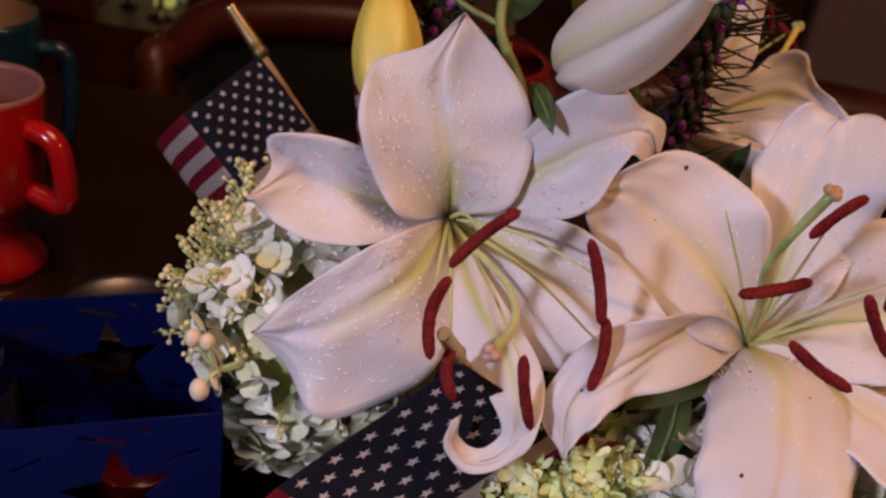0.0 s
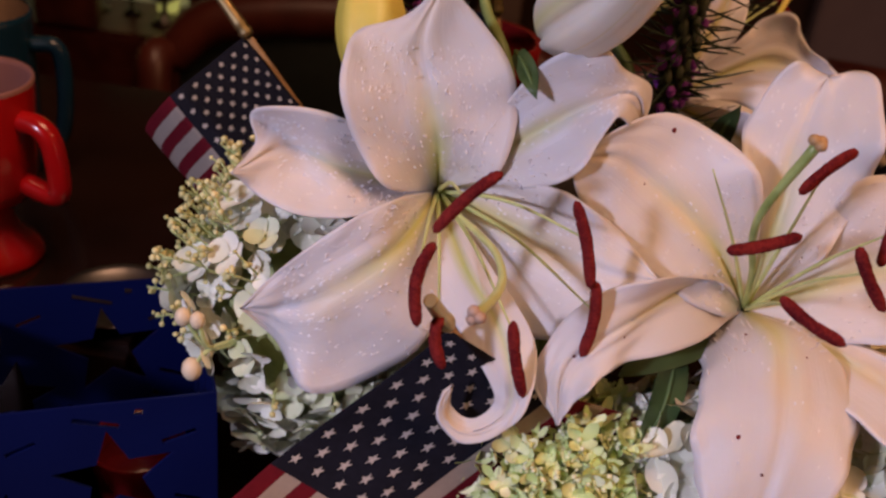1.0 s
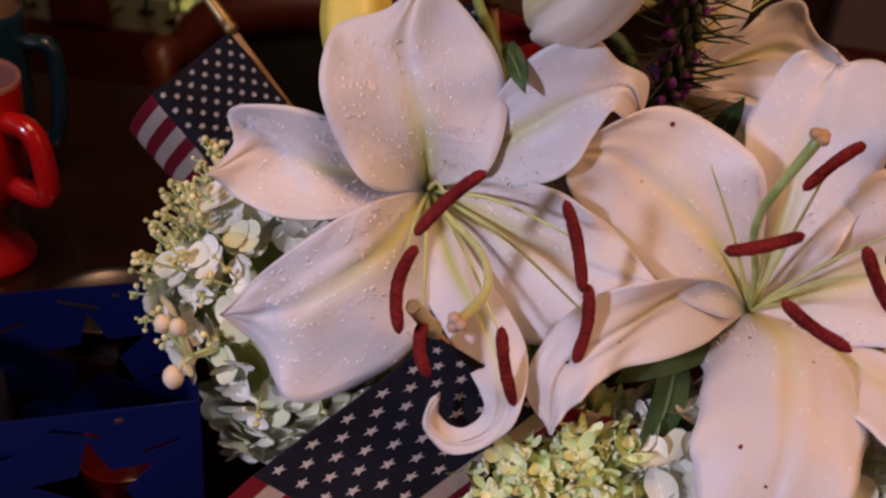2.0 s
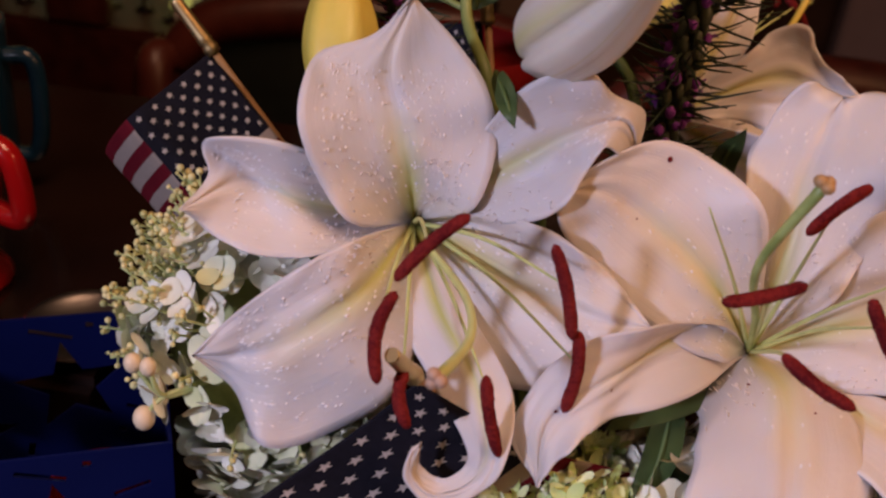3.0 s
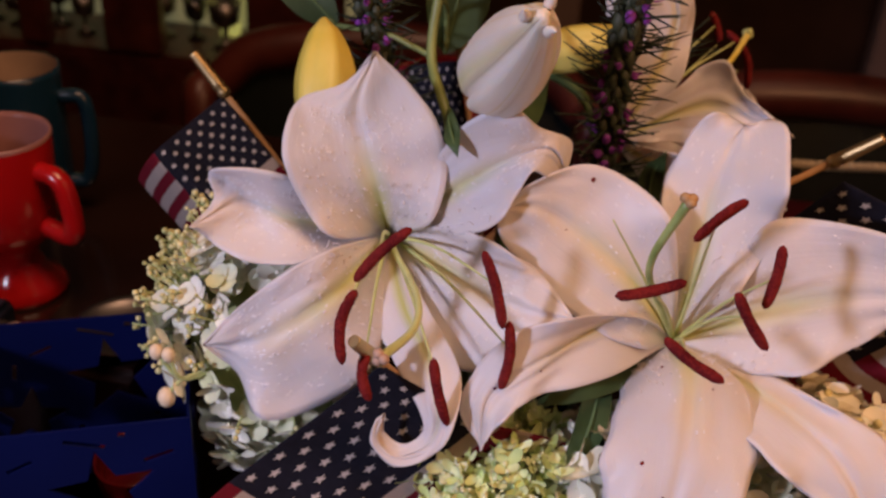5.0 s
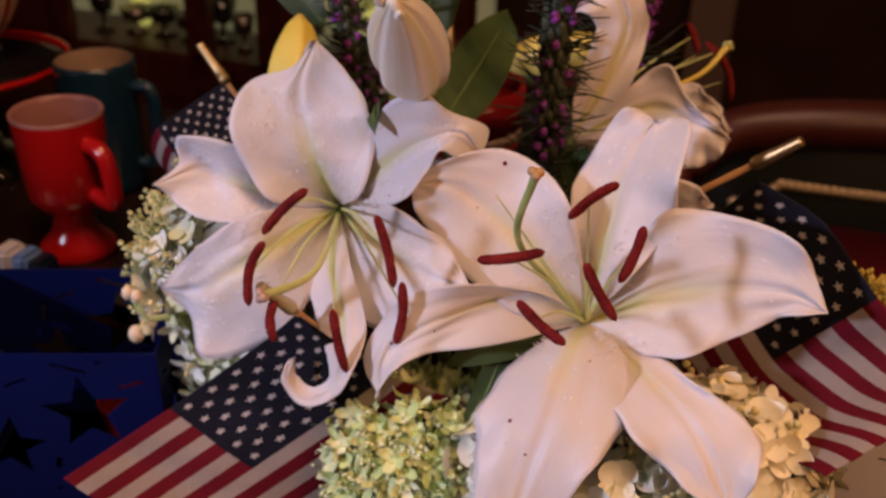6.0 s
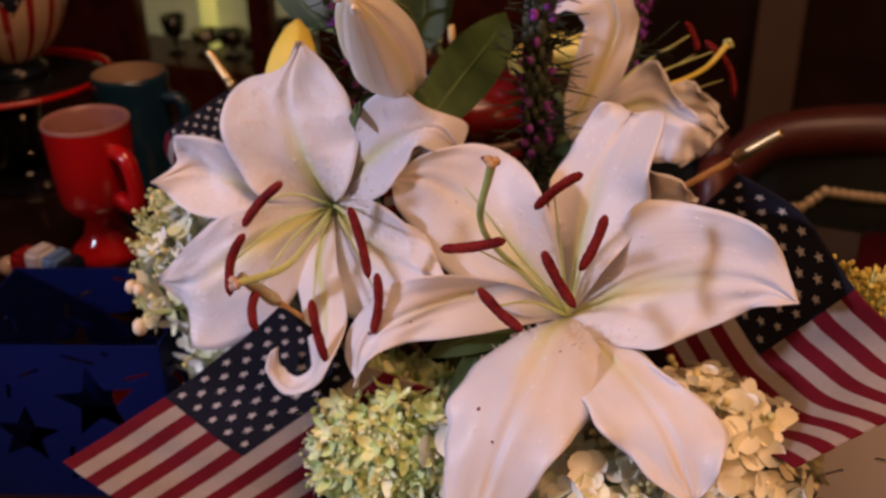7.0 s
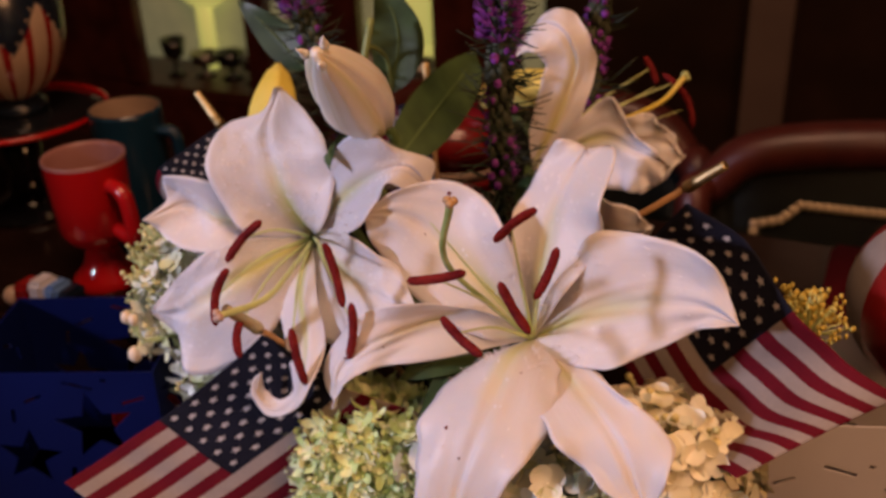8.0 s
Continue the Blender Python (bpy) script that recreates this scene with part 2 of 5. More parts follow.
def spline(pts, n):
    """n points on a Catmull-Rom curve through pts."""
    pts = [Vector(p) for p in pts]
    ext = [2 * pts[0] - pts[1], *pts, 2 * pts[-1] - pts[-2]]
    out = []
    for k in range(n):
        x = k / (n - 1) * (len(pts) - 1)
        i = min(int(x), len(pts) - 2)
        t = x - i
        a, b, c, d = ext[i:i + 4]
        out.append(0.5 * (2 * b + (c - a) * t + (2 * a - 5 * b + 4 * c - d) * t * t + (3 * b - a - 3 * c + d) * t ** 3))
    return out


def tube(bm, pts, radii, sides=8, caps=True):
    """A round tube along pts; radii one number or one for each point."""
    pts = [Vector(p) for p in pts]
    if not isinstance(radii, (list, tuple)):
        radii = [radii] * len(pts)
    prev, ref = None, Vector((0.31, 0.17, 0.93))
    for k, p in enumerate(pts):
        d = (pts[min(k + 1, len(pts) - 1)] - pts[max(k - 1, 0)]).normalized()
        a = d.cross(ref)
        if a.length < 0.05:
            a = d.cross(Vector((1, 0, 0)))
        a.normalize()
        b = d.cross(a)
        ring = [bm.verts.new(p + (a * math.cos(6.28319 * j / sides) + b * math.sin(6.28319 * j / sides)) * radii[k]) for j in range(sides)]
        if prev:
            for j in range(sides):
                bm.faces.new((prev[j], prev[(j + 1) % sides], ring[(j + 1) % sides], ring[j]))
        elif caps:
            bm.faces.new(ring[::-1])
        prev = ring
    if caps:
        bm.faces.new(prev)
    return bm


def lathe(profile, at, sides=40, up=(0, 0, 1)):
    """A turned solid: profile of (radius, height), closed at the axis where the radius is 0."""
    bm = bmesh.new()
    at, q = Vector(at), Vector(up).to_track_quat("Z", "Y")
    prev = None
    for r, h in profile:
        if r < 1e-6:
            ring = [bm.verts.new(at + q @ Vector((0, 0, h)))]
        else:
            ring = [bm.verts.new(at + q @ Vector((r * math.cos(6.28319 * j / sides), r * math.sin(6.28319 * j / sides), h))) for j in range(sides)]
        if prev:
            for j in range(sides):
                a, b = prev[j % len(prev)], prev[(j + 1) % len(prev)]
                c, d = ring[(j + 1) % len(ring)], ring[j % len(ring)]
                f = [v for i, v in enumerate((a, b, c, d)) if v not in (a, b, c, d)[:i]]
                if len(f) > 2:
                    bm.faces.new(f)
        prev = ring
    return bm


def block(bm, lo, hi, bevel=0.0):
    new_verts = bmesh.ops.create_cube(bm, size=1.0)["verts"]
    lo, hi = Vector(lo), Vector(hi)
    for v in new_verts:
        v.co = Vector([(lo[i] + hi[i]) / 2 + v.co[i] * (hi[i] - lo[i]) for i in range(3)])
    if bevel:
        bmesh.ops.bevel(bm, geom=list({e for v in new_verts for e in v.link_edges}), offset=bevel, segments=2, affect="EDGES")
    return bm


def box(lo, hi, bevel=0.0):
    return block(bmesh.new(), lo, hi, bevel)


def bead(bm, at, r, squash=(1, 1, 1), turn=None, seg=8, rings=5):
    at = Vector(at)
    rows = []
    for k in range(rings + 1):
        a = math.pi * k / rings
        if k in (0, rings):
            pts = [(0, 0, math.cos(a))]
        else:
            pts = [(math.sin(a) * math.cos(6.28319 * j / seg), math.sin(a) * math.sin(6.28319 * j / seg), math.cos(a)) for j in range(seg)]
        row = []
        for x, y, z in pts:
            p = Vector((x * r * squash[0], y * r * squash[1], z * r * squash[2]))
            row.append(bm.verts.new(at + (turn @ p if turn else p)))
        rows.append(row)
    for k in range(rings):
        a, b = rows[k], rows[k + 1]
        for j in range(seg):
            q = (j + 1) % seg
            if len(a) == 1:
                bm.faces.new((a[0], b[j], b[q]))
            elif len(b) == 1:
                bm.faces.new((a[j], b[0], a[q]))
            else:
                bm.faces.new((a[j], b[j], b[q], a[q]))


# ---- the setting: a dark panelled dining room ----
RX, RY0, RY1, RH = 2.6, -2.2, 2.3, 2.6
for name, lo, hi, mat in (
        ("floor", (-RX, RY0, -0.1), (RX, RY1, 0.0), "carpet"),
        ("ceiling", (-RX, RY0, RH), (RX, RY1, RH + 0.1), "plaster"),
        ("wall_north", (-RX, RY1, 0), (RX, RY1 + 0.1, RH), "panel"),
        ("wall_south", (-RX, RY0 - 0.1, 0), (RX, RY0, RH), "panel"),
        ("wall_west", (-RX - 0.1, RY0, 0), (-RX, RY1, RH), "panel"),
        ("wall_east", (RX, RY0, 0), (RX + 0.1, RY1, RH), "panel")):
    alone(name, box(lo, hi), M[mat], "dim dark brown room surface" if mat == "panel" else "dim room surface in " + mat, name.split("_")[0], "structure", smooth=False)

TABLE = 0.73
table = thing("dining_table", (0, 0.4, 0), "dark polished wooden dining table set for a holiday", "table")
bm = box((-0.95, -0.16, TABLE - 0.03), (0.95, 0.82, TABLE), 0.006)
part("tabletop", bm, M["table_wood"], table, smooth=False)
part("apron", box((-0.85, -0.06, TABLE - 0.12), (0.85, 0.76, TABLE - 0.031)), M["table_wood"], table, smooth=False)
for x in (-0.83, 0.83):
    for y in (-0.04, 0.74):
        part("leg", lathe([(0, 0), (0.025, 0), (0.03, 0.1), (0.022, 0.25), (0.038, 0.55), (0.04, TABLE - 0.031), (0, TABLE - 0.031)], (x, y, 0), 16), M["table_wood"], table)
RISER = 0.792
alone("serving_board", box((-0.62, 0.375, TABLE), (-0.135, 0.70, RISER), 0.006), M["table_wood"], "dark glossy wooden serving board on the table", "board", smooth=False)


# ---- lilies ----
def tepal(bm, spine, left, right, at=0.55, blunt=1.0, point=0.95, cup=0.0, ruffle=0.003, waves=3.0, phase=0.0, curl=0.0, face=(0, -1, 0.3), groove=0.0016, profile=None, nu=44, nv=22, thick=0.0007, base_w=0.16):
    """A lily tepal on a spine from throat to tip. left and right are its edges: each one place at the part `at` of its
    length, or a few places along the edge, through which it runs in a smooth curve from the throat to the tip. Fills bm with a closed shell with UVs and returns a function (s, v) -> place, normal."""
    C = spline(spine, nu + 1)
    traced = isinstance(left, list)
    if traced:
        a, z = Vector(spine[0]), Vector(spine[-1])
        eL, eR = [spline([a.lerp(Vector(side[0]), 0.18), *side, z], nu + 1) for side in (left, right)]
    else:
        mid = C[round(at * nu)]
        hl, hr = Vector(left) - mid, Vector(right) - mid
    face = Vector(face).normalized()

    def width(s):
        if profile:
            for (a, x), (b, y) in zip(profile, profile[1:]):
                if s <= b:
                    t = (s - a) / (b - a)
                    return x + (y - x) * t * t * (3 - 2 * t)
        k = math.sin(math.pi * min(1, s) ** (math.log(0.5) / math.log(at))) if 0 < s < 1 else 0
        k = max(0, k) ** (0.72 / blunt if s < at else point)
        k *= 1 + (0.035 * math.sin(17 * s + 2 * phase) + 0.022 * math.sin(39 * s + 5 * phase)) * min(1, 4 * (1 - s))
        return max(k, base_w * (1 - s / 0.5) if s < 0.5 else 0, 0.012)

    def place(s, v):
        x = s * nu
        i = min(int(x), nu - 1)
        c = C[i].lerp(C[i + 1], x - i)
        if traced:
            l, r = eL[i].lerp(eL[i + 1], x - i), eR[i].lerp(eR[i + 1], x - i)
            w = min(1, 60 * (r - l).length)
            p = c + (r - l) * 0.5 * v + ((l + r) * 0.5 - c) * abs(v) ** 1.7
        else:
            w = width(s)
            p = c + ((hr - hl) * 0.5 * v + (hl + hr) * 0.5 * v * v) * w
        lift = cup * v * v * w - groove * math.exp(-(v / 0.07) ** 2) * min(1, 6 * (1 - s)) + 0.4 * groove * math.exp(-((abs(v) - 0.2) / 0.1) ** 2)
        lift += ruffle * 1.5 * abs(v) ** 2.5 * math.sin(waves * 1.35 * 6.283 * s + phase + (1.9 if v > 0 else 0)) * min(1, 4 * s)
        lift += ruffle * 0.6 * abs(v) ** 4 * math.sin(waves * 3.1 * 6.283 * s + 2 * phase + (0.7 if v > 0 else 0)) * min(1, 3 * s)
        lift += 0.0024 * noise.noise(Vector((s * 3.2 + phase * 3, v * 1.6, phase))) * min(1, 3 * s) + 0.0007 * noise.noise(Vector((s * 9 + phase, v * 5, 3 * phase)))
        lift -= curl * max(0, s - 0.7) ** 2 * 11
        return p + face * lift

    uv = bm.loops.layers.uv.verify()
    top, low = [], []
    P = [[place(i / nu, 2 * j / nv - 1) for j in range(nv + 1)] for i in range(nu + 1)]

    def normal(i, j):
        a = P[min(i + 1, nu)][j] - P[max(i - 1, 0)][j]
        b = P[i][min(j + 1, nv)] - P[i][max(j - 1, 0)]
        n = a.cross(b)
        n = n.normalized() if n.length > 1e-12 else face
        return n if n.dot(face) > 0 else -n

    for i in range(nu + 1):
        top.append([bm.verts.new(P[i][j] + normal(i, j) * thick * 0.5) for j in range(nv + 1)])
        low.append([bm.verts.new(P[i][j] - normal(i, j) * thick * 0.5) for j in range(nv + 1)])

    def quad(q, st):
        f = bm.faces.new(q)
        for l, (a, b) in zip(f.loops, st):
            l[uv].uv = (b / nv, a / nu)

    for i in range(nu):
        for j in range(nv):
            st = ((i, j), (i + 1, j), (i + 1, j + 1), (i, j + 1))
            quad([top[a][b] for a, b in st], st)
            quad([low[a][b] for a, b in st[::-1]], st[::-1])
    for i in range(nu):
        for j in (0, nv):
            st = ((i, j), (i + 1, j))
            quad([top[i][j], low[i][j], low[i + 1][j], top[i + 1][j]], ((i, j), (i, j), (i + 1, j), (i + 1, j)))
    for j in range(nv):
        for i in (0, nu):
            quad([top[i][j], top[i][j + 1], low[i][j + 1], low[i][j]], ((i, j), (i, j + 1), (i, j + 1), (i, j)))
    bmesh.ops.recalc_face_normals(bm, faces=bm.faces)

    def surface(s, v):
        i, j = round(s * nu), round((v + 1) / 2 * nv)
        return place(s, v), normal(i, j)
    return surface


def papillae(surface, count, seed, s0=0.08, s1=0.72, size=0.0026, spread=0.85, fringe=0):
    """Small raised pale bumps on the inner face of a tepal, longer near the throat."""
    rnd = random.Random(seed)
    bm = bmesh.new()
    for _ in range(count):
        s = s0 + (s1 - s0) * rnd.random() ** 0.9
        v = rnd.uniform(-spread, spread)
        if abs(v) < 0.07:
            continue
        p, n = surface(s, v)
        ahead = surface(min(1, s + 0.03), v)[0] - p
        r = size * rnd.uniform(0.13, 0.26)
        tall = size * rnd.uniform(0.32, 0.62)
        side = n.cross(ahead).normalized()
        go = ahead.normalized()
        ring = [bm.verts.new(p + side * r * math.cos(a) + go * r * 1.9 * math.sin(a)) for a in (0, 1.257, 2.513, 3.770, 5.027)]
        tip = bm.verts.new(p + n * tall + go * r * 0.8)
        for k in range(5):
            bm.faces.new((ring[k], ring[(k + 1) % 5], tip))
    for _ in range(fringe):
        s, v = rnd.uniform(0.14, 0.36), rnd.choice((-1, 1)) * rnd.uniform(0.25, 0.97)
        p, n = surface(s, v)
        ahead = (surface(min(1, s + 0.03), v)[0] - p).normalized()
        out = (surface(s, min(1, abs(v) + 0.1) * (1 if v > 0 else -1))[0] - surface(s, v * 0.5)[0]).normalized()
        tall = rnd.uniform(0.0012, 0.0030)
        tip = p + n * tall + out * tall * rnd.uniform(0.0, 0.6) + ahead * tall * rnd.uniform(-0.3, 0.5)
        tube(bm, [p, p.lerp(tip, 0.6) + n * tall * 0.1, tip], [0.00026, 0.0002, 0.00008], 4)
    return bm


def anther_mesh(a, b, bend, seed, fat=0.0022):
    """A pollen-covered anther from a to b, bowed by the vector bend, blunt at both ends."""
    a, b = Vector(a), Vector(b)
    n, sides = 26, 12
    pts = [a.lerp(b, k / n) + Vector(bend) * math.sin(math.pi * k / n) for k in range(n + 1)]
    radii = [fat * (max(0.02, 1 - abs(2 * k / n - 1) ** 7)) ** 0.5 * (1 + 0.03 * math.sin(k * 0.5 + seed)) for k in range(n + 1)]
    bm = tube(bmesh.new(), pts, radii, sides)
    for v in bm.verts:
        v.co += Vector((noise.noise(v.co * 900), noise.noise(v.co * 900 + V(9, 0, 0)), noise.noise(v.co * 900 + V(0, 9, 0)))) * 0.0003
    return bm


def lily(name, base, tepals, anthers, pistil, stem, label, bumps, pistil_mats, seed, specks=(), bare=()):
    e = thing(name, base, label, "lily", "lilies in the bouquet")
    for k, t in enumerate(tepals):
        t = dict(t)
        count = round(1.7 * t.pop("bumps", bumps))
        bm = bmesh.new()
        surf = tepal(bm, phase=1.7 * k + seed, **t)
        ob = part("tepal", bm, M["petal"], e)
        for s, v, r in [q[1:] for q in specks if q[0] == k]:
            p, n = surf(s, v)
            sp = bmesh.new()
            for j in range(4):
                o = Vector((noise.noise(p * 300 + V(j, 0, 0)), noise.noise(p * 300 + V(0, j, 3)), noise.noise(p * 300 + V(5, j, 0)))) * r * 1.6
                o -= n * o.dot(n)
                bead(sp, p + o + n * 0.0005, r * (1 - 0.15 * j), (1, 1, 0.35), n.to_track_quat("Z", "Y"), 8, 5)
            part("pollen_speck", sp, M["anther"], ob, "smudge of rust-red pollen")
        if count:
            part("papillae", papillae(surf, count, 100 * seed + k, fringe=60), M["papilla"], ob, "small raised pale bumps")["kind"] = "stuff"
    base = Vector(base)
    for k, (a, b, bend, grip) in enumerate(anthers):
        ob = part("anther", anther_mesh(a, b, bend, k + seed), M["anther"], e, "dark rust-red pollen-covered anther")
        end = Vector(a).lerp(Vector(b), grip) + Vector(bend) * math.sin(math.pi * grip)
        mid = base.lerp(end, 0.5) + (end - base).length * 0.12 * Vector((0, -0.3, 0.6))
        part("filament", tube(bmesh.new(), spline([base, mid, end], 16), [0.0011 - 0.0007 * j / 15 for j in range(16)], 7), M["filament"], e)
    for end in bare:
        mid = base.lerp(Vector(end), 0.5) + Vector((0, -0.004, 0.003))
        part("bare_filament", tube(bmesh.new(), spline([base, mid, end], 16), [0.0011 - 0.0008 * j / 15 for j in range(16)], 7), M["filament"], e, "thin green filament that has lost its anther")
    if pistil:
        p = spline([base, *pistil], 26)
        style = part("pistil", tube(bmesh.new(), p, [0.0013 + 0.0006 * (j / 25) ** 3 for j in range(26)], 9), pistil_mats[0], e)
        d = (p[-1] - p[-3]).normalized()
        bm = bmesh.new()
        for a in (0, 2.09, 4.19):
            q = d.to_track_quat("Z", "Y")
            bead(bm, p[-1] + q @ Vector((0.0016 * math.cos(a), 0.0016 * math.sin(a), 0.0006)), 0.0021, (1, 1, 0.9), q, 12, 8)
        part("stigma", bm, pistil_mats[1], style, "three-lobed stigma")
    part("stem", tube(bmesh.new(), spline([base, *stem], 20), [0.0045 - 0.0012 * j / 19 for j in range(20)], 9), M["stem"], e)
    return e


A0 = (0.000, 0.370, 0.902)
lily("lily", A0, [
    dict(spine=[A0, (-0.002, 0.350, 0.9325), (-0.0075, 0.349, 0.953), (-0.0125, 0.355, 0.970), (-0.0065, 0.362, 0.992)],
         left=[(-0.017, 0.334, 0.918), (-0.0295, 0.329, 0.9346), (-0.0375, 0.333, 0.954), (-0.0385, 0.3426, 0.965), (-0.0355, 0.350, 0.973), (-0.019, 0.361, 0.9775)],
         right=[(0.0225, 0.345, 0.9245), (0.0275, 0.354, 0.9445), (0.0225, 0.355, 0.9645), (0.010, 0.364, 0.977)], ruffle=0.0015, waves=1.6, bumps=190),
    dict(spine=[A0, (0.029, 0.353, 0.936), (0.052, 0.351, 0.955), (0.069, 0.355, 0.9605), (0.077, 0.364, 0.946)],
         left=[(0.0362, 0.3404, 0.923), (0.0515, 0.335, 0.934), (0.0585, 0.340, 0.946), (0.0635, 0.344, 0.955), (0.071, 0.354, 0.948)],
         right=[(0.016, 0.361, 0.936), (0.033, 0.350, 0.969), (0.0525, 0.349, 0.979), (0.0640, 0.356, 0.9695), (0.0775, 0.3665, 0.9600)], ruffle=0.001, waves=1.8, bumps=60),
    dict(spine=[A0, (-0.034, 0.339, 0.921), (-0.0573, 0.338, 0.928), (-0.0735, 0.318, 0.924)],
         left=[(-0.014, 0.335, 0.911), (-0.033, 0.320, 0.9105), (-0.0495, 0.318, 0.911), (-0.0650, 0.3215, 0.915)],
         right=[(-0.020, 0.345, 0.932), (-0.041, 0.334, 0.9455), (-0.0595, 0.331, 0.947), (-0.071, 0.335, 0.941), (-0.0685, 0.3305, 0.931)], ruffle=0.0008, waves=1.6, bumps=110),
    dict(spine=[A0, (-0.0105, 0.316, 0.904), (-0.033, 0.303, 0.888), (-0.051, 0.304, 0.8775), (-0.0655, 0.302, 0.8765)],
         left=[(0.009, 0.325, 0.884), (0.0015, 0.303, 0.867), (-0.0218, 0.296, 0.852), (-0.038, 0.292, 0.851), (-0.0525, 0.305, 0.861)],
         right=[(-0.0125, 0.320, 0.9215), (-0.030, 0.309, 0.9145), (-0.0525, 0.3025, 0.894)], ruffle=0.001, waves=1.5, bumps=150),
    dict(spine=[A0, (0.026, 0.345, 0.906), (0.052, 0.329, 0.902), (0.072, 0.322, 0.901), (0.088, 0.319, 0.9025)],
         left=[(0.020, 0.352, 0.919), (0.0445, 0.336, 0.927), (0.058, 0.334, 0.9225), (0.073, 0.330, 0.9135)],
         right=[(0.014, 0.338, 0.884), (0.028, 0.318, 0.876), (0.050, 0.310, 0.875), (0.074, 0.310, 0.884)], ruffle=0.002, waves=1.4, bumps=90),
    dict(spine=[A0, (0.014, 0.330, 0.893), (0.031, 0.305, 0.881), (0.0385, 0.287, 0.8665), (0.0345, 0.283, 0.8555), (0.0232, 0.281, 0.8505), (0.0147, 0.282, 0.858), (0.0165, 0.285, 0.868)],
         left=[(-0.003, 0.336, 0.888), (0.013, 0.312, 0.878), (0.0310, 0.290, 0.8655), (0.0312, 0.286, 0.8575), (0.0236, 0.285, 0.8535), (0.0172, 0.284, 0.8585)],
         right=[(0.026, 0.328, 0.893), (0.0445, 0.303, 0.880), (0.0448, 0.284, 0.866), (0.0375, 0.279, 0.854), (0.0225, 0.277, 0.8480), (0.0125, 0.279, 0.8565), (0.0135, 0.283, 0.8655)], ruffle=0.0003, bumps=0, face=(0, -1, 0.2), groove=0.0004),
], [
    ((0.023, 0.292, 0.951), (0.003, 0.287, 0.928), (-0.001, 0, 0.001), 0.5),
    ((0.004, 0.286, 0.925), (0.002, 0.273, 0.899), (-0.0035, 0, 0.001), 0.55),
    ((0.0495, 0.303, 0.939), (0.060, 0.298, 0.908), (0.001, 0, 0.001), 0.45),
    ((0.062, 0.302, 0.909), (0.0615, 0.296, 0.880), (0.002, 0, 0), 0.4),
    ((0.0345, 0.289, 0.896), (0.0425, 0.2845, 0.867), (-0.001, 0, 0), 0.15),
    ((0.009, 0.284, 0.898), (0.0125, 0.2745, 0.882), (-0.0025, 0, 0), 0.1),
], [(0.009, 0.3446, 0.906), (0.0174, 0.3234, 0.911), (0.025, 0.302, 0.9152), (0.028, 0.287, 0.9157), (0.0268, 0.274, 0.916), (0.0203, 0.2545, 0.919)], [(0.03, 0.41, 0.86), (0.06, 0.44, 0.76)],
    "white oriental lily, wide open, with raised bumps", 80, (M["filament"], M["stigma"]), 1)

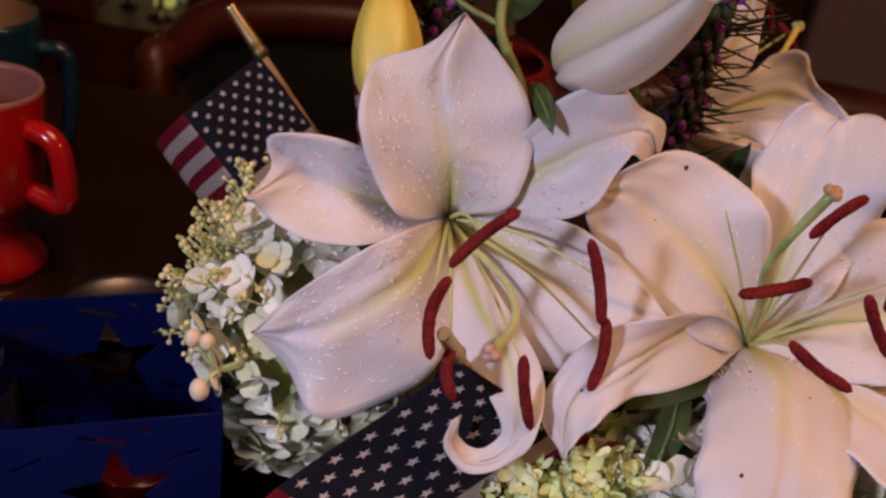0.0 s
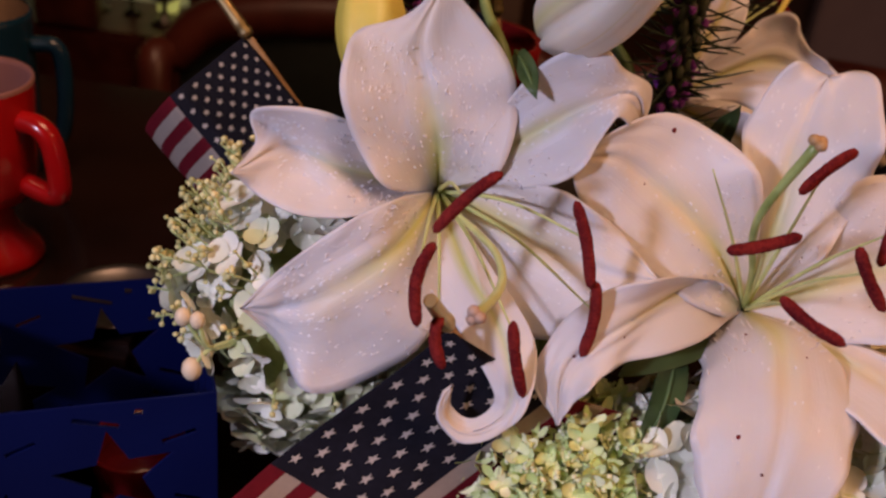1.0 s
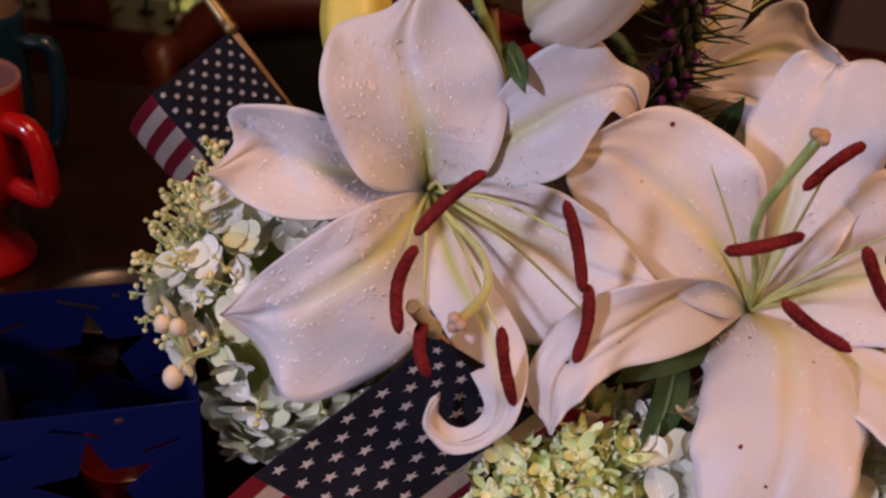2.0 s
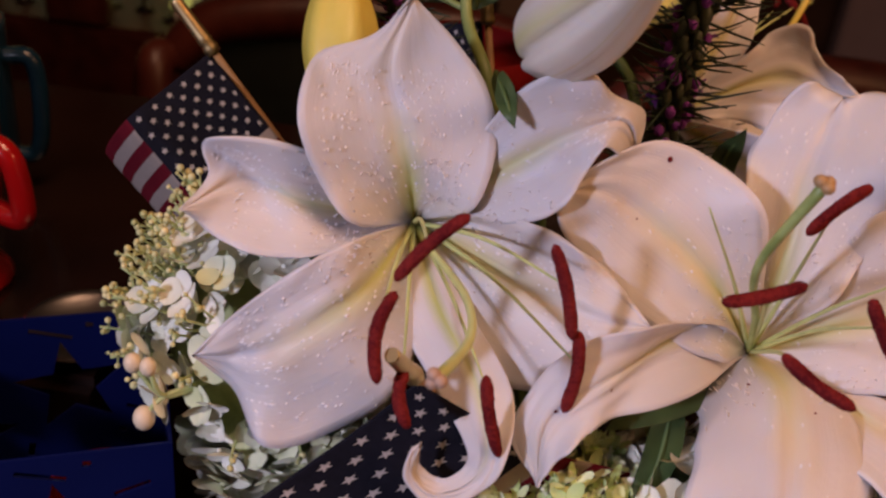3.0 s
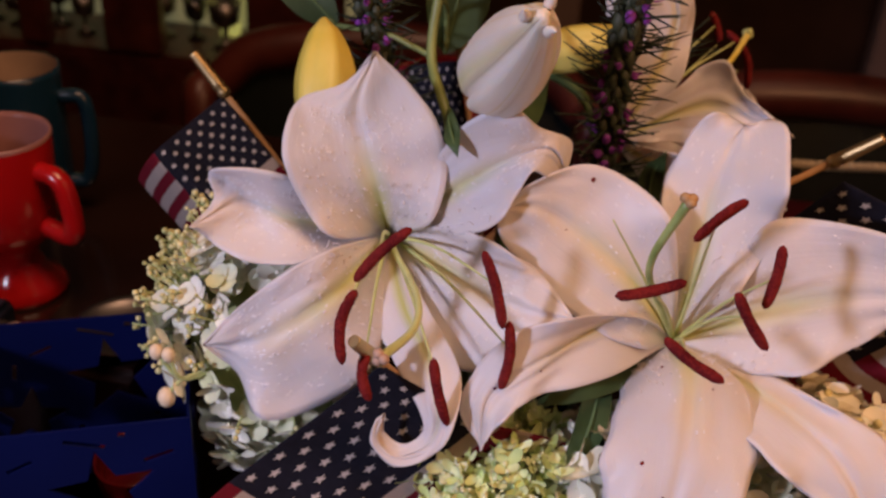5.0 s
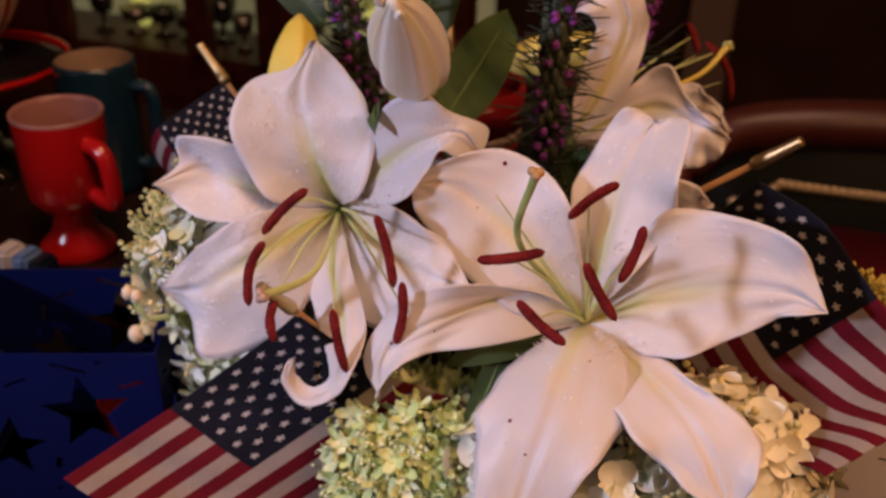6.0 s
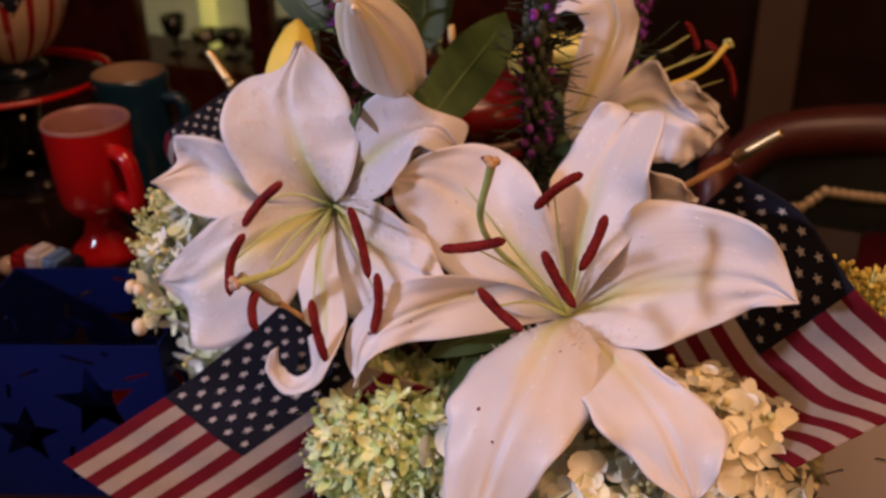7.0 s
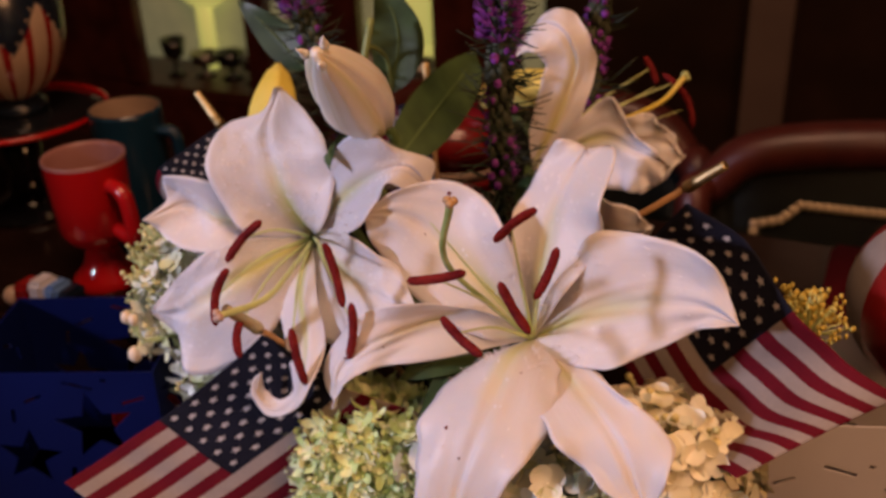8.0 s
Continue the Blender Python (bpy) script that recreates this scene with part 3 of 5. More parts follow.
B0 = (0.135, 0.360, 0.871)
lily("lily", B0, [
    dict(spine=[B0, (0.112, 0.349, 0.905), (0.085, 0.352, 0.926), (0.066, 0.348, 0.9375), (0.0497, 0.342, 0.9363)],
         left=[(0.118, 0.334, 0.882), (0.100, 0.329, 0.891), (0.0745, 0.3345, 0.9045), (0.055, 0.338, 0.923)],
         right=[(0.131, 0.355, 0.905), (0.1225, 0.354, 0.936), (0.103, 0.365, 0.947), (0.084, 0.362, 0.9525), (0.0645, 0.349, 0.9485)], ruffle=0.0012, waves=1.4, bumps=60),
    dict(spine=[B0, (0.138, 0.362, 0.908), (0.141, 0.374, 0.938), (0.147, 0.386, 0.957), (0.1505, 0.393, 0.966)],
         left=[(0.124, 0.364, 0.912), (0.1195, 0.374, 0.9345), (0.1245, 0.387, 0.949), (0.1355, 0.397, 0.968)],
         right=[(0.154, 0.350, 0.906), (0.168, 0.357, 0.931), (0.168, 0.364, 0.951), (0.167, 0.386, 0.970)], ruffle=0.003, waves=1.6, bumps=50),
    dict(spine=[B0, (0.165, 0.349, 0.897), (0.198, 0.351, 0.910), (0.222, 0.350, 0.914), (0.2385, 0.346, 0.910)],
         left=[(0.153, 0.362, 0.912), (0.163, 0.361, 0.9355), (0.181, 0.3585, 0.9405), (0.204, 0.3595, 0.9395), (0.2225, 0.355, 0.935), (0.2315, 0.350, 0.922)],
         right=[(0.151, 0.340, 0.874), (0.165, 0.331, 0.878), (0.180, 0.330, 0.8815), (0.196, 0.335, 0.889), (0.213, 0.340, 0.899), (0.2245, 0.343, 0.907)], ruffle=0.0025, waves=1.6, bumps=30),
    dict(spine=[B0, (0.165, 0.325, 0.876), (0.195, 0.298, 0.870), (0.214, 0.283, 0.846)], left=(0.170, 0.290, 0.868), right=(0.213, 0.306, 0.876), at=0.6, blunt=1.2, point=0.7, ruffle=0.003, waves=1.5, bumps=0),
    dict(spine=[B0, (0.138, 0.318, 0.884), (0.136, 0.282, 0.866), (0.127, 0.256, 0.818)], left=(0.106, 0.283, 0.866), right=(0.166, 0.292, 0.874), at=0.50, blunt=1.3, point=0.7, cup=-0.006, ruffle=0.002, waves=1.5, bumps=12, face=(0, -0.8, 0.6)),
    dict(spine=[B0, (0.104, 0.334, 0.892), (0.078, 0.308, 0.890), (0.058, 0.296, 0.876), (0.0565, 0.287, 0.855)],
         left=[(0.107, 0.317, 0.8795), (0.078, 0.2975, 0.878), (0.066, 0.288, 0.8735), (0.059, 0.284, 0.863)],
         right=[(0.122, 0.347, 0.889), (0.106, 0.330, 0.900), (0.086, 0.314, 0.907), (0.066, 0.308, 0.901), (0.052, 0.3025, 0.886), (0.0455, 0.297, 0.867)], ruffle=0.0012, waves=2.0, bumps=0),
], [
    ((0.100, 0.289, 0.935), (0.1255, 0.2975, 0.940), (0, 0, -0.001), 0.5),
    ((0.147, 0.330, 0.960), (0.129, 0.322, 0.944), (0, 0, 0.002), 0.6),
    ((0.1195, 0.283, 0.924), (0.142, 0.2745, 0.914), (-0.001, 0, -0.001), 0.4),
    ((0.143, 0.293, 0.941), (0.158, 0.291, 0.919), (-0.001, 0, 0), 0.4),
    ((0.161, 0.318, 0.949), (0.156, 0.302, 0.930), (0.001, 0, 0), 0.5),
], [(0.124, 0.330, 0.905), (0.112, 0.305, 0.940), (0.120, 0.295, 0.974)], [(0.13, 0.40, 0.84), (0.08, 0.44, 0.76)],
    "white oriental lily, wide open, with green pistil", 40, (M["pistil"], M["stigma_green"]), 2,
    specks=[(0, 0.58, 0.74, 0.0010), (0, 0.55, -0.1, 0.0004), (4, 0.62, -0.55, 0.0008), (4, 0.25, -0.4, 0.0006), (4, 0.75, -0.2, 0.0005), (4, 0.4, 0.3, 0.0004), (5, 0.72, 0.1, 0.0006), (5, 0.5, -0.3, 0.0004)], bare=[(0.097, 0.322, 0.949)])

C0 = (0.100, 0.455, 0.925)
lily("lily", C0, [
    dict(spine=[C0, (0.140, 0.452, 0.950), (0.165, 0.443, 0.948), (0.1835, 0.439, 0.944)],
         left=[(0.125, 0.456, 0.955), (0.145, 0.457, 0.973), (0.158, 0.448, 0.960), (0.172, 0.442, 0.952)],
         right=[(0.130, 0.447, 0.930), (0.158, 0.438, 0.926), (0.176, 0.437, 0.931)], ruffle=0.002, bumps=0, face=(0.1, -1, 0.2)),
    dict(spine=[C0, (0.140, 0.425, 0.918), (0.165, 0.414, 0.912), (0.182, 0.412, 0.9185)],
         left=[(0.130, 0.425, 0.934), (0.150, 0.410, 0.934), (0.172, 0.408, 0.930)],
         right=[(0.130, 0.428, 0.900), (0.152, 0.412, 0.895), (0.174, 0.410, 0.902)], ruffle=0.002, bumps=0, face=(0.1, -1, 0.2)),
    dict(spine=[C0, (0.113, 0.458, 0.955), (0.121, 0.464, 0.985), (0.114, 0.463, 1.004), (0.100, 0.466, 1.007), (0.087, 0.467, 0.992)],
         left=[(0.100, 0.450, 0.955), (0.107, 0.455, 0.980), (0.104, 0.452, 0.994), (0.096, 0.452, 0.995), (0.088, 0.458, 0.988)],
         right=[(0.127, 0.458, 0.957), (0.1305, 0.473, 0.981), (0.126, 0.474, 1.003), (0.108, 0.478, 1.014), (0.092, 0.476, 1.002)], ruffle=0.0015, bumps=0, face=(-0.2, -1, 0.2)),
    dict(spine=[C0, (0.135, 0.490, 0.930), (0.165, 0.495, 0.935), (0.180, 0.495, 0.928)], left=(0.150, 0.495, 0.950), right=(0.155, 0.480, 0.908), at=0.55, ruffle=0.003, bumps=0, face=(-0.2, -1, 0.1)),
], [
    ((0.156, 0.534, 0.964), (0.175, 0.542, 0.928), (0.005, 0, 0.003), 0.2),
    ((0.1452, 0.529, 0.975), (0.153, 0.532, 0.958), (0.001, 0, 0), 0.4),
], [(0.135, 0.480, 0.945), (0.158, 0.520, 0.950), (0.1686, 0.539, 0.962)], [(0.09, 0.46, 0.86), (0.07, 0.45, 0.76)],
    "white oriental lily turned away, with curled petals", 0, (M["bud_yellow"], M["filament"]), 3, bare=[(0.152, 0.532, 0.956), (0.168, 0.540, 0.940), (0.168, 0.541, 0.920)])


# ---- buds, leaves and spikes ----
def lily_bud(base, tip, fat, mat, label, seed, stem, ribs=1.0):
    """A closed lily bud: six ribbed tepals pressed together, with a pinched tip."""
    base, tip = Vector(base), Vector(tip)
    d = tip - base
    q = d.to_track_quat("Z", "Y")
    e = thing("lily_bud", base, label, "flower bud", "lily buds in the bouquet")
    bm = bmesh.new()
    uv = bm.loops.layers.uv.verify()
    n, sides = 30, 48
    rings = []
    for k in range(n + 1):
        s = k / n
        r = fat * (math.sin(math.pi * (0.06 + 0.90 * s) ** 0.8)) ** 0.7 * (1 if s < 0.9 else 1 - 0.4 * (s - 0.9) / 0.1)
        ring = []
        for j in range(sides):
            a = 6.28319 * j / sides
            rib = 1 - ribs * 0.20 * (1 - abs(math.sin(1.5 * a + seed))) ** 5 - ribs * 0.05 * (1 - abs(math.cos(1.5 * a + seed))) ** 6 - 0.03 * math.cos(6 * a) + 0.03 * noise.noise(Vector((math.cos(a) * 2, math.sin(a) * 2, s * 3 + seed)))
            ring.append(bm.verts.new(base + q @ Vector((r * rib * math.cos(a + 0.5 * s), r * rib * math.sin(a + 0.5 * s), s * d.length))))
        rings.append(ring)
    for k in range(n):
        for j in range(sides):
            f = bm.faces.new((rings[k][j], rings[k][(j + 1) % sides], rings[k + 1][(j + 1) % sides], rings[k + 1][j]))
            for l, (a, b) in zip(f.loops, ((k, j), (k, j + 1), (k + 1, j + 1), (k + 1, j))):
                l[uv].uv = (abs(((b / sides * 3 + seed * 0.4775 + 0.5) % 1.0)), 0.15 + 0.8 * a / n)
    bm.faces.new(rings[0][::-1])
    bm.faces.new(rings[-1])
    body = part("bud_body", bm, mat, e)
    for j in range(0 if mat is M["bud_yellow"] else 3):
        a = 2.094 * j + seed
        o = Vector((math.cos(a), math.sin(a), 0))
        tipm = tube(bmesh.new(), spline([base + q @ (o * fat * 0.30 + Vector((0, 0, d.length * 0.97))), base + q @ (o * fat * 0.34 + Vector((0, 0, d.length * 1.005))), base + q @ (o * fat * 0.42 + Vector((0, 0, d.length * 1.03)))], 8), [fat * 0.13, fat * 0.12, fat * 0.10, fat * 0.08, fat * 0.07, fat * 0.05, fat * 0.03, fat * 0.01], 8)
        part("tepal_tip", tipm, mat, body)
    part("stem", tube(bmesh.new(), spline([base, *stem], 16), [0.003] * 16, 8), M["stem"], e)
    return e


lily_bud((0.0384, 0.382, 0.971), (0.0628, 0.290, 1.036), 0.0175, M["bud"], "closed white lily bud with green ribs", 1.0, [(0.045, 0.40, 0.94), (0.06, 0.44, 0.76)], 1.5)
lily_bud((-0.031, 0.380, 0.940), (-0.0425, 0.416, 0.986), 0.0148, M["bud_yellow"], "closed yellow lily bud", 2.0, [(-0.01, 0.43, 0.88), (0.04, 0.44, 0.76)], 0.45)
lily_bud((0.048, 0.505, 0.946), (0.108, 0.515, 0.962), 0.0130, M["bud_yellow"], "closed yellow lily bud lying flat", 3.0, [(0.085, 0.50, 0.925), (0.09, 0.47, 0.88), (0.06, 0.45, 0.76)], 0.45)


def leaf(name, spine, half, face, mat, label, stalk=None, fold=0.15):
    bm = bmesh.new()
    C = spline(spine, 25)
    face = Vector(face).normalized()
    rows = []
    for k, c in enumerate(C):
        s = k / 24
        d = (C[min(k + 1, 24)] - C[max(k - 1, 0)]).normalized()
        side = d.cross(face).normalized()
        up = side.cross(d)
        w = half * max(0.03, math.sin(math.pi * s ** 0.8)) ** 0.8
        rows.append([c + side * w * v + up * (fold * w * abs(v) + 0.0008 * math.sin(9 * s + v)) for v in (-1, -0.66, -0.33, 0, 0.33, 0.66, 1)])
    for sgn in (0.0003, -0.0003):
        vs = [[bm.verts.new(p + face * sgn) for p in row] for row in rows]
        for i in range(24):
            for j in range(6):
                bm.faces.new((vs[i][j], vs[i][j + 1], vs[i + 1][j + 1], vs[i + 1][j]))
    e = thing(name, C[0], label, "leaf", "leaves in the bouquet")
    part("blade", bm, mat, e)
    part("midrib", tube(bmesh.new(), [c + face * 0.0004 for c in C], [0.0012 - 0.0009 * k / 24 for k in range(25)], 6), M["stem"], e)
    return e


def leafy(name, spine, half, face, mat, label):
    return leaf(name, spine, half, face, mat, label)


leafy("lily_leaf", [(0.046, 0.378, 0.945), (0.050, 0.42, 0.960), (0.049, 0.47, 0.970), (0.047, 0.498, 0.978)], 0.016, (0.5, -1, 0.4), M["leaf"], "broad dark green leaf behind a bud")
leafy("lily_leaf", [(0.024, 0.376, 0.964), (0.028, 0.352, 0.966), (0.033, 0.341, 0.959)], 0.0042, (-0.5, -1, 0.5), M["leaf"], "small green leaf with a brown tip")
leafy("lily_leaf", [(0.122, 0.348, 0.866), (0.102, 0.326, 0.872), (0.080, 0.312, 0.862)], 0.010, (0, -0.6, 0.8), M["leaf"], "dark green leaf in the shade of a petal")
leafy("lily_leaf", [(0.104, 0.335, 0.872), (0.100, 0.312, 0.850), (0.088, 0.302, 0.815)], 0.007, (0.3, -1, 0.3), M["leaf"], "narrow green leaf hanging between the blooms")
leafy("lily_leaf", [(0.010, 0.455, 0.962), (0.014, 0.46, 0.997), (0.003, 0.46, 1.028)], 0.016, (0.2, -1, 0), M["leaf"], "broad green leaf standing upright")
leafy("lily_leaf", [(-0.045, 0.45, 0.972), (-0.066, 0.45, 0.992), (-0.090, 0.45, 1.012)], 0.011, (0.2, -1, 0.2), M["leaf"], "green leaf beside the purple spike")
leafy("lily_leaf", [(0.12, 0.41, 0.90), (0.116, 0.40, 0.93), (0.12, 0.395, 0.948)], 0.006, (0.2, -1, 0.2), M["leaf"], "small green leaf below a lily")


branch = thing("lily_sprig", (0.04, 0.44, 0.76), "forked green lily sprig between the buds", "sprig")
part("main_stem", tube(bmesh.new(), spline([(0.04, 0.44, 0.76), (0.03, 0.41, 0.90), (0.022, 0.39, 0.953), (0.008, 0.42, 0.973), (0.010, 0.435, 1.012)], 26), 0.0023, 8), M["filament_dark"], branch)
part("side_stem", tube(bmesh.new(), spline([(0.008, 0.42, 0.972), (-0.003, 0.426, 0.974), (-0.016, 0.43, 0.977), (-0.045, 0.45, 0.972)], 14), 0.0014, 8), M["filament_dark"], branch)
part("upper_stem", tube(bmesh.new(), spline([(0.009, 0.43, 0.998), (0.010, 0.45, 0.985), (0.010, 0.455, 0.962)], 10), 0.0013, 8), M["filament_dark"], branch)


def liatris(foot, top, label, seed, bloom=0.55, hairs=150, florets=150):
    """A tall spike: stem, thread-like leaves on the lower part, tufted purple florets on the upper part."""
    rnd = random.Random(seed)
    foot, top = Vector(foot), Vector(top)
    e = thing("liatris_spike", foot, label, "flower spike", "purple flower spikes")
    d = top - foot
    part("stem", tube(bmesh.new(), [foot.lerp(top, k / 10) for k in range(11)], 0.003, 8), M["leaf_dark"], e)
    bm = bmesh.new()
    for k in range(round(1.7 * hairs)):
        s = rnd.uniform(0.10, 0.95)
        p = foot + d * s
        a = rnd.uniform(0, 6.283)
        out = Vector((math.cos(a), math.sin(a), rnd.uniform(-0.25, 0.5)))
        ln = rnd.uniform(0.018, 0.036) * (1.15 - 0.5 * s)
        tube(bm, spline([p, p + out * ln * 0.5, p + out * ln + Vector((0, 0, rnd.uniform(-0.004, 0.006)))], 6), [0.0006, 0.0006, 0.0005, 0.0005, 0.0004, 0.0002], 4)
    part("thread_leaves", bm, M["leaf_dark"], e, "thin dark thread-like leaves")["kind"] = "stuff"
    bb = bmesh.new()
    for k in range(florets):
        bm = bmesh.new()
        s = bloom - 0.45 + (1.45 - bloom) * (k + rnd.random()) / florets
        if s < 0.12:
            bm.free()
            continue
        full = s > bloom
        p = foot + d * s
        a = k * 2.4
        out = Vector((math.cos(a), math.sin(a), 0.25)).normalized()
        r = 0.0042
        bead(bb, p + out * rnd.uniform(0.003, 0.006), rnd.uniform(0.002, 0.0036), (1, 1, 1.7), None, 6, 4)
        if full:
            for _ in range(9):
                go = (out + Vector((rnd.uniform(-1, 1), rnd.uniform(-1, 1), rnd.uniform(-0.6, 1))) * 0.7).normalized()
                tube(bm, [p + out * r, p + out * r + go * 0.006, p + out * r + go * 0.010 + Vector((0, 0, 0.002))], [0.0006, 0.0005, 0.0002], 4)
        elif rnd.random() < 0.45:
            bead(bm, p + out * 0.0072, rnd.uniform(0.0014, 0.0026), (1, 1, 1.2), None, 7, 5)
            for _ in range(3):
                go = (out + Vector((rnd.uniform(-1, 1), rnd.uniform(-1, 1), rnd.uniform(-0.6, 1))) * 0.6).normalized()
                tube(bm, [p + out * 0.008, p + out * 0.008 + go * 0.0035], [0.0005, 0.0002], 4)
        if len(bm.verts):
            part("floret", bm, M["liatris"], e)
        else:
            bm.free()
    part("bract_sheath", bb, M["liatris_bract"], e)["kind"] = "stuff"
    return e


liatris((0.092, 0.425, 0.86), (0.098, 0.412, 1.045), "tall purple flower spike with dark threadlike leaves", 3, bloom=0.80, florets=110)
liatris((0.000, 0.45, 0.87), (-0.036, 0.418, 1.050), "tall purple flower spike beside the yellow bud", 5, bloom=0.78, florets=110)
liatris((0.110, 0.50, 0.88), (0.127, 0.500, 1.030), "green flower spike just opening purple", 7, bloom=0.9, hairs=40)


def floret_mesh(bm, at, out, r, seed, petals=4, cup=0.25, slim=1.0):
    """A hydrangea floret of four rounded, slightly cupped sepals with a bead in the middle."""
    rnd = random.Random(seed)
    q = Vector(out).to_track_quat("Z", "Y")
    at = Vector(at)
    spin = rnd.uniform(0, 6.28)
    for k in range(petals):
        a = spin + 6.28319 * k / petals + rnd.uniform(-0.15, 0.15)
        ux, uy = Vector((math.cos(a), math.sin(a), 0)), Vector((-math.sin(a), math.cos(a), 0))
        ln, wd = r * rnd.uniform(0.85, 1.1), r * slim * rnd.uniform(0.48, 0.62)
        tilt = cup + rnd.uniform(-0.25, 0.35)
        rows = []
        for i in range(6):
            s = math.sin(math.pi * i / 10)
            w = wd * max(0.12, math.sin(math.pi * (0.06 + 0.90 * s ** 1.25))) ** 0.7
            rows.append([bm.verts.new(at + q @ (ux * ln * s + uy * w * v + Vector((0, 0, ln * tilt * s * s + 0.16 * w * v * v + 0.0006 * k)))) for v in (-1, -0.5, 0, 0.5, 1)])
        for i in range(5):
            for j in range(4):
                bm.faces.new((rows[i][j], rows[i][j + 1], rows[i + 1][j + 1], rows[i + 1][j]))


def hydrangea(centre, size, label, seed, mats, florets=120, r=0.0105, buds=90, bud_side=(0, 0, 1), bud_spread=0.8, stem=None, bud_out=1.12, bud_r=0.0021, bud_mat="hyd_bud", cup=0.25, slim=1.0, keep=None):
    """A panicle: dark green core, many separate florets, little round buds on stalks."""
    rnd = random.Random(seed)
    e = thing("hydrangea", centre, label, "hydrangea", "hydrangea heads in the bouquet")
    c = Vector(centre)
    size = Vector(size)
    bm = bmesh.new()
    bmesh.ops.create_icosphere(bm, subdivisions=3, radius=1.0)
    for v in bm.verts:
        k = 0.72 + 0.15 * noise.noise(v.co * 3 + V(seed, 0, 0))
        v.co = c + Vector((v.co.x * size.x, v.co.y * size.y, v.co.z * size.z)) * k
    part("core", bm, M["hyd_core"], e)
    loose = bmesh.new()
    for k in range(florets):
        z = 1 - 2 * (k + 0.5) / florets
        a = k * 2.39996
        d = Vector((math.sqrt(1 - z * z) * math.cos(a), math.sqrt(1 - z * z) * math.sin(a), z))
        d = (d + Vector((rnd.uniform(-1, 1), rnd.uniform(-1, 1), rnd.uniform(-1, 1))) * 0.12).normalized()
        p = c + Vector((d.x * size.x, d.y * size.y, d.z * size.z)) * rnd.uniform(0.80, 1.03)
        out = (d + Vector((rnd.uniform(-1, 1), rnd.uniform(-1, 1), rnd.uniform(-1, 1))) * 0.45).normalized()
        if keep and not keep(p):
            continue
        if d.y > 0.35:
            floret_mesh(loose, p, out, r, 1000 * seed + k, 4, cup, slim)
            continue
        bm = bmesh.new()
        floret_mesh(bm, p, out, r * rnd.uniform(0.65, 1.2), 1000 * seed + k, 4, cup, slim)
        bead(bm, p + out * 0.0008, 0.0011, (1, 1, 1), None, 6, 4)
        part("floret", bm, M[mats[0] if rnd.random() < 0.7 else mats[1]], e)
    part("rear_bloom", loose, M[mats[0]], e)["kind"] = "stuff"
    bm, st = bmesh.new(), bmesh.new()
    axis = Vector(bud_side).normalized()
    for k in range(buds):
        d = (axis + Vector((rnd.gauss(0, 1), rnd.gauss(0, 1), rnd.gauss(0, 1))) * bud_spread).normalized()
        p0 = c + Vector((d.x * size.x, d.y * size.y, d.z * size.z)) * 0.8
        p1 = c + Vector((d.x * size.x, d.y * size.y, d.z * size.z)) * rnd.uniform(0.95, bud_out)
        if keep and not keep(p1):
            continue
        tube(st, spline([p0, (p0 + p1) / 2 + Vector((rnd.uniform(-1, 1), 0, rnd.uniform(-1, 1))) * 0.002, p1], 5), 0.0005, 4)
        for _ in range(3):
            o = Vector((rnd.uniform(-1, 1), rnd.uniform(-1, 1), rnd.uniform(-1, 1))) * 0.0036
            tube(st, [p1 - (p1 - p0) * 0.15, p1 + o], 0.0004, 4)
            bead(bm, p1 + o, bud_r * rnd.uniform(0.6, 1.2), (1, 1, 1), None, 8, 6)
    part("bud_spray", bm, M[bud_mat], e, "small round greenish buds")["kind"] = "stuff"
    part("stalk_spray", st, M["filament"], e)["kind"] = "stuff"
    low = c - Vector((0, 0, size.z * 0.6))
    part("stem", tube(bmesh.new(), spline([low, low.lerp(V(0.06, 0.44, 0.76), 0.5), V(0.06, 0.44, 0.76)], 10), 0.003, 8), M["stem"], e)
    return e


def clear_of_tin_and_petal(p):
    """The head leans on the blue tin and lies behind the lowest petal."""
    a, d = (p - V(-0.075, 0.303, 0)).dot(V(-0.924, -0.381, 0)), (p - V(-0.075, 0.303, 0)).dot(V(-0.381, 0.924, 0))
    in_tin = p.z < 0.842 and a > -0.010 and d > -0.010
    in_petal = p.y < 0.326 and p.z > 0.846 and p.x > -0.060
    in_upper_petal = p.y < 0.348 and p.z > 0.902 and p.x > -0.080
    return not in_tin and not in_petal and not in_upper_petal


hydrangea((-0.051, 0.348, 0.846), (0.052, 0.043, 0.066), "white and green hydrangea head with small buds", 11, ("floret_white", "floret_pale"), 360, 0.0098, 190, (-0.7, -0.1, 0.8), 0.50, bud_out=1.26, bud_r=0.0013, keep=clear_of_tin_and_petal)
hydrangea((0.062, 0.312, 0.806), (0.046, 0.038, 0.041), "green hydrangea head still in bud", 12, ("floret_green", "floret_lime"), 760, 0.0066, 150, (0, -0.8, 0.5), 0.9, bud_out=1.08, bud_r=0.0010, bud_mat="floret_lime", cup=0.75, slim=0.62)
hydrangea((0.118, 0.318, 0.812), (0.038, 0.035, 0.038), "white hydrangea head with large florets", 13, ("floret_white", "floret_white"), 160, 0.0120, 10)
hydrangea((0.178, 0.304, 0.806), (0.040, 0.034, 0.038), "white hydrangea head under the hanging petals", 15, ("floret_white", "floret_pale"), 160, 0.0110, 10)
hydrangea((0.207, 0.336, 0.816), (0.050, 0.043, 0.048), "cream hydrangea head with overlapping florets", 14, ("floret_cream", "floret_white"), 420, 0.0088, 12)

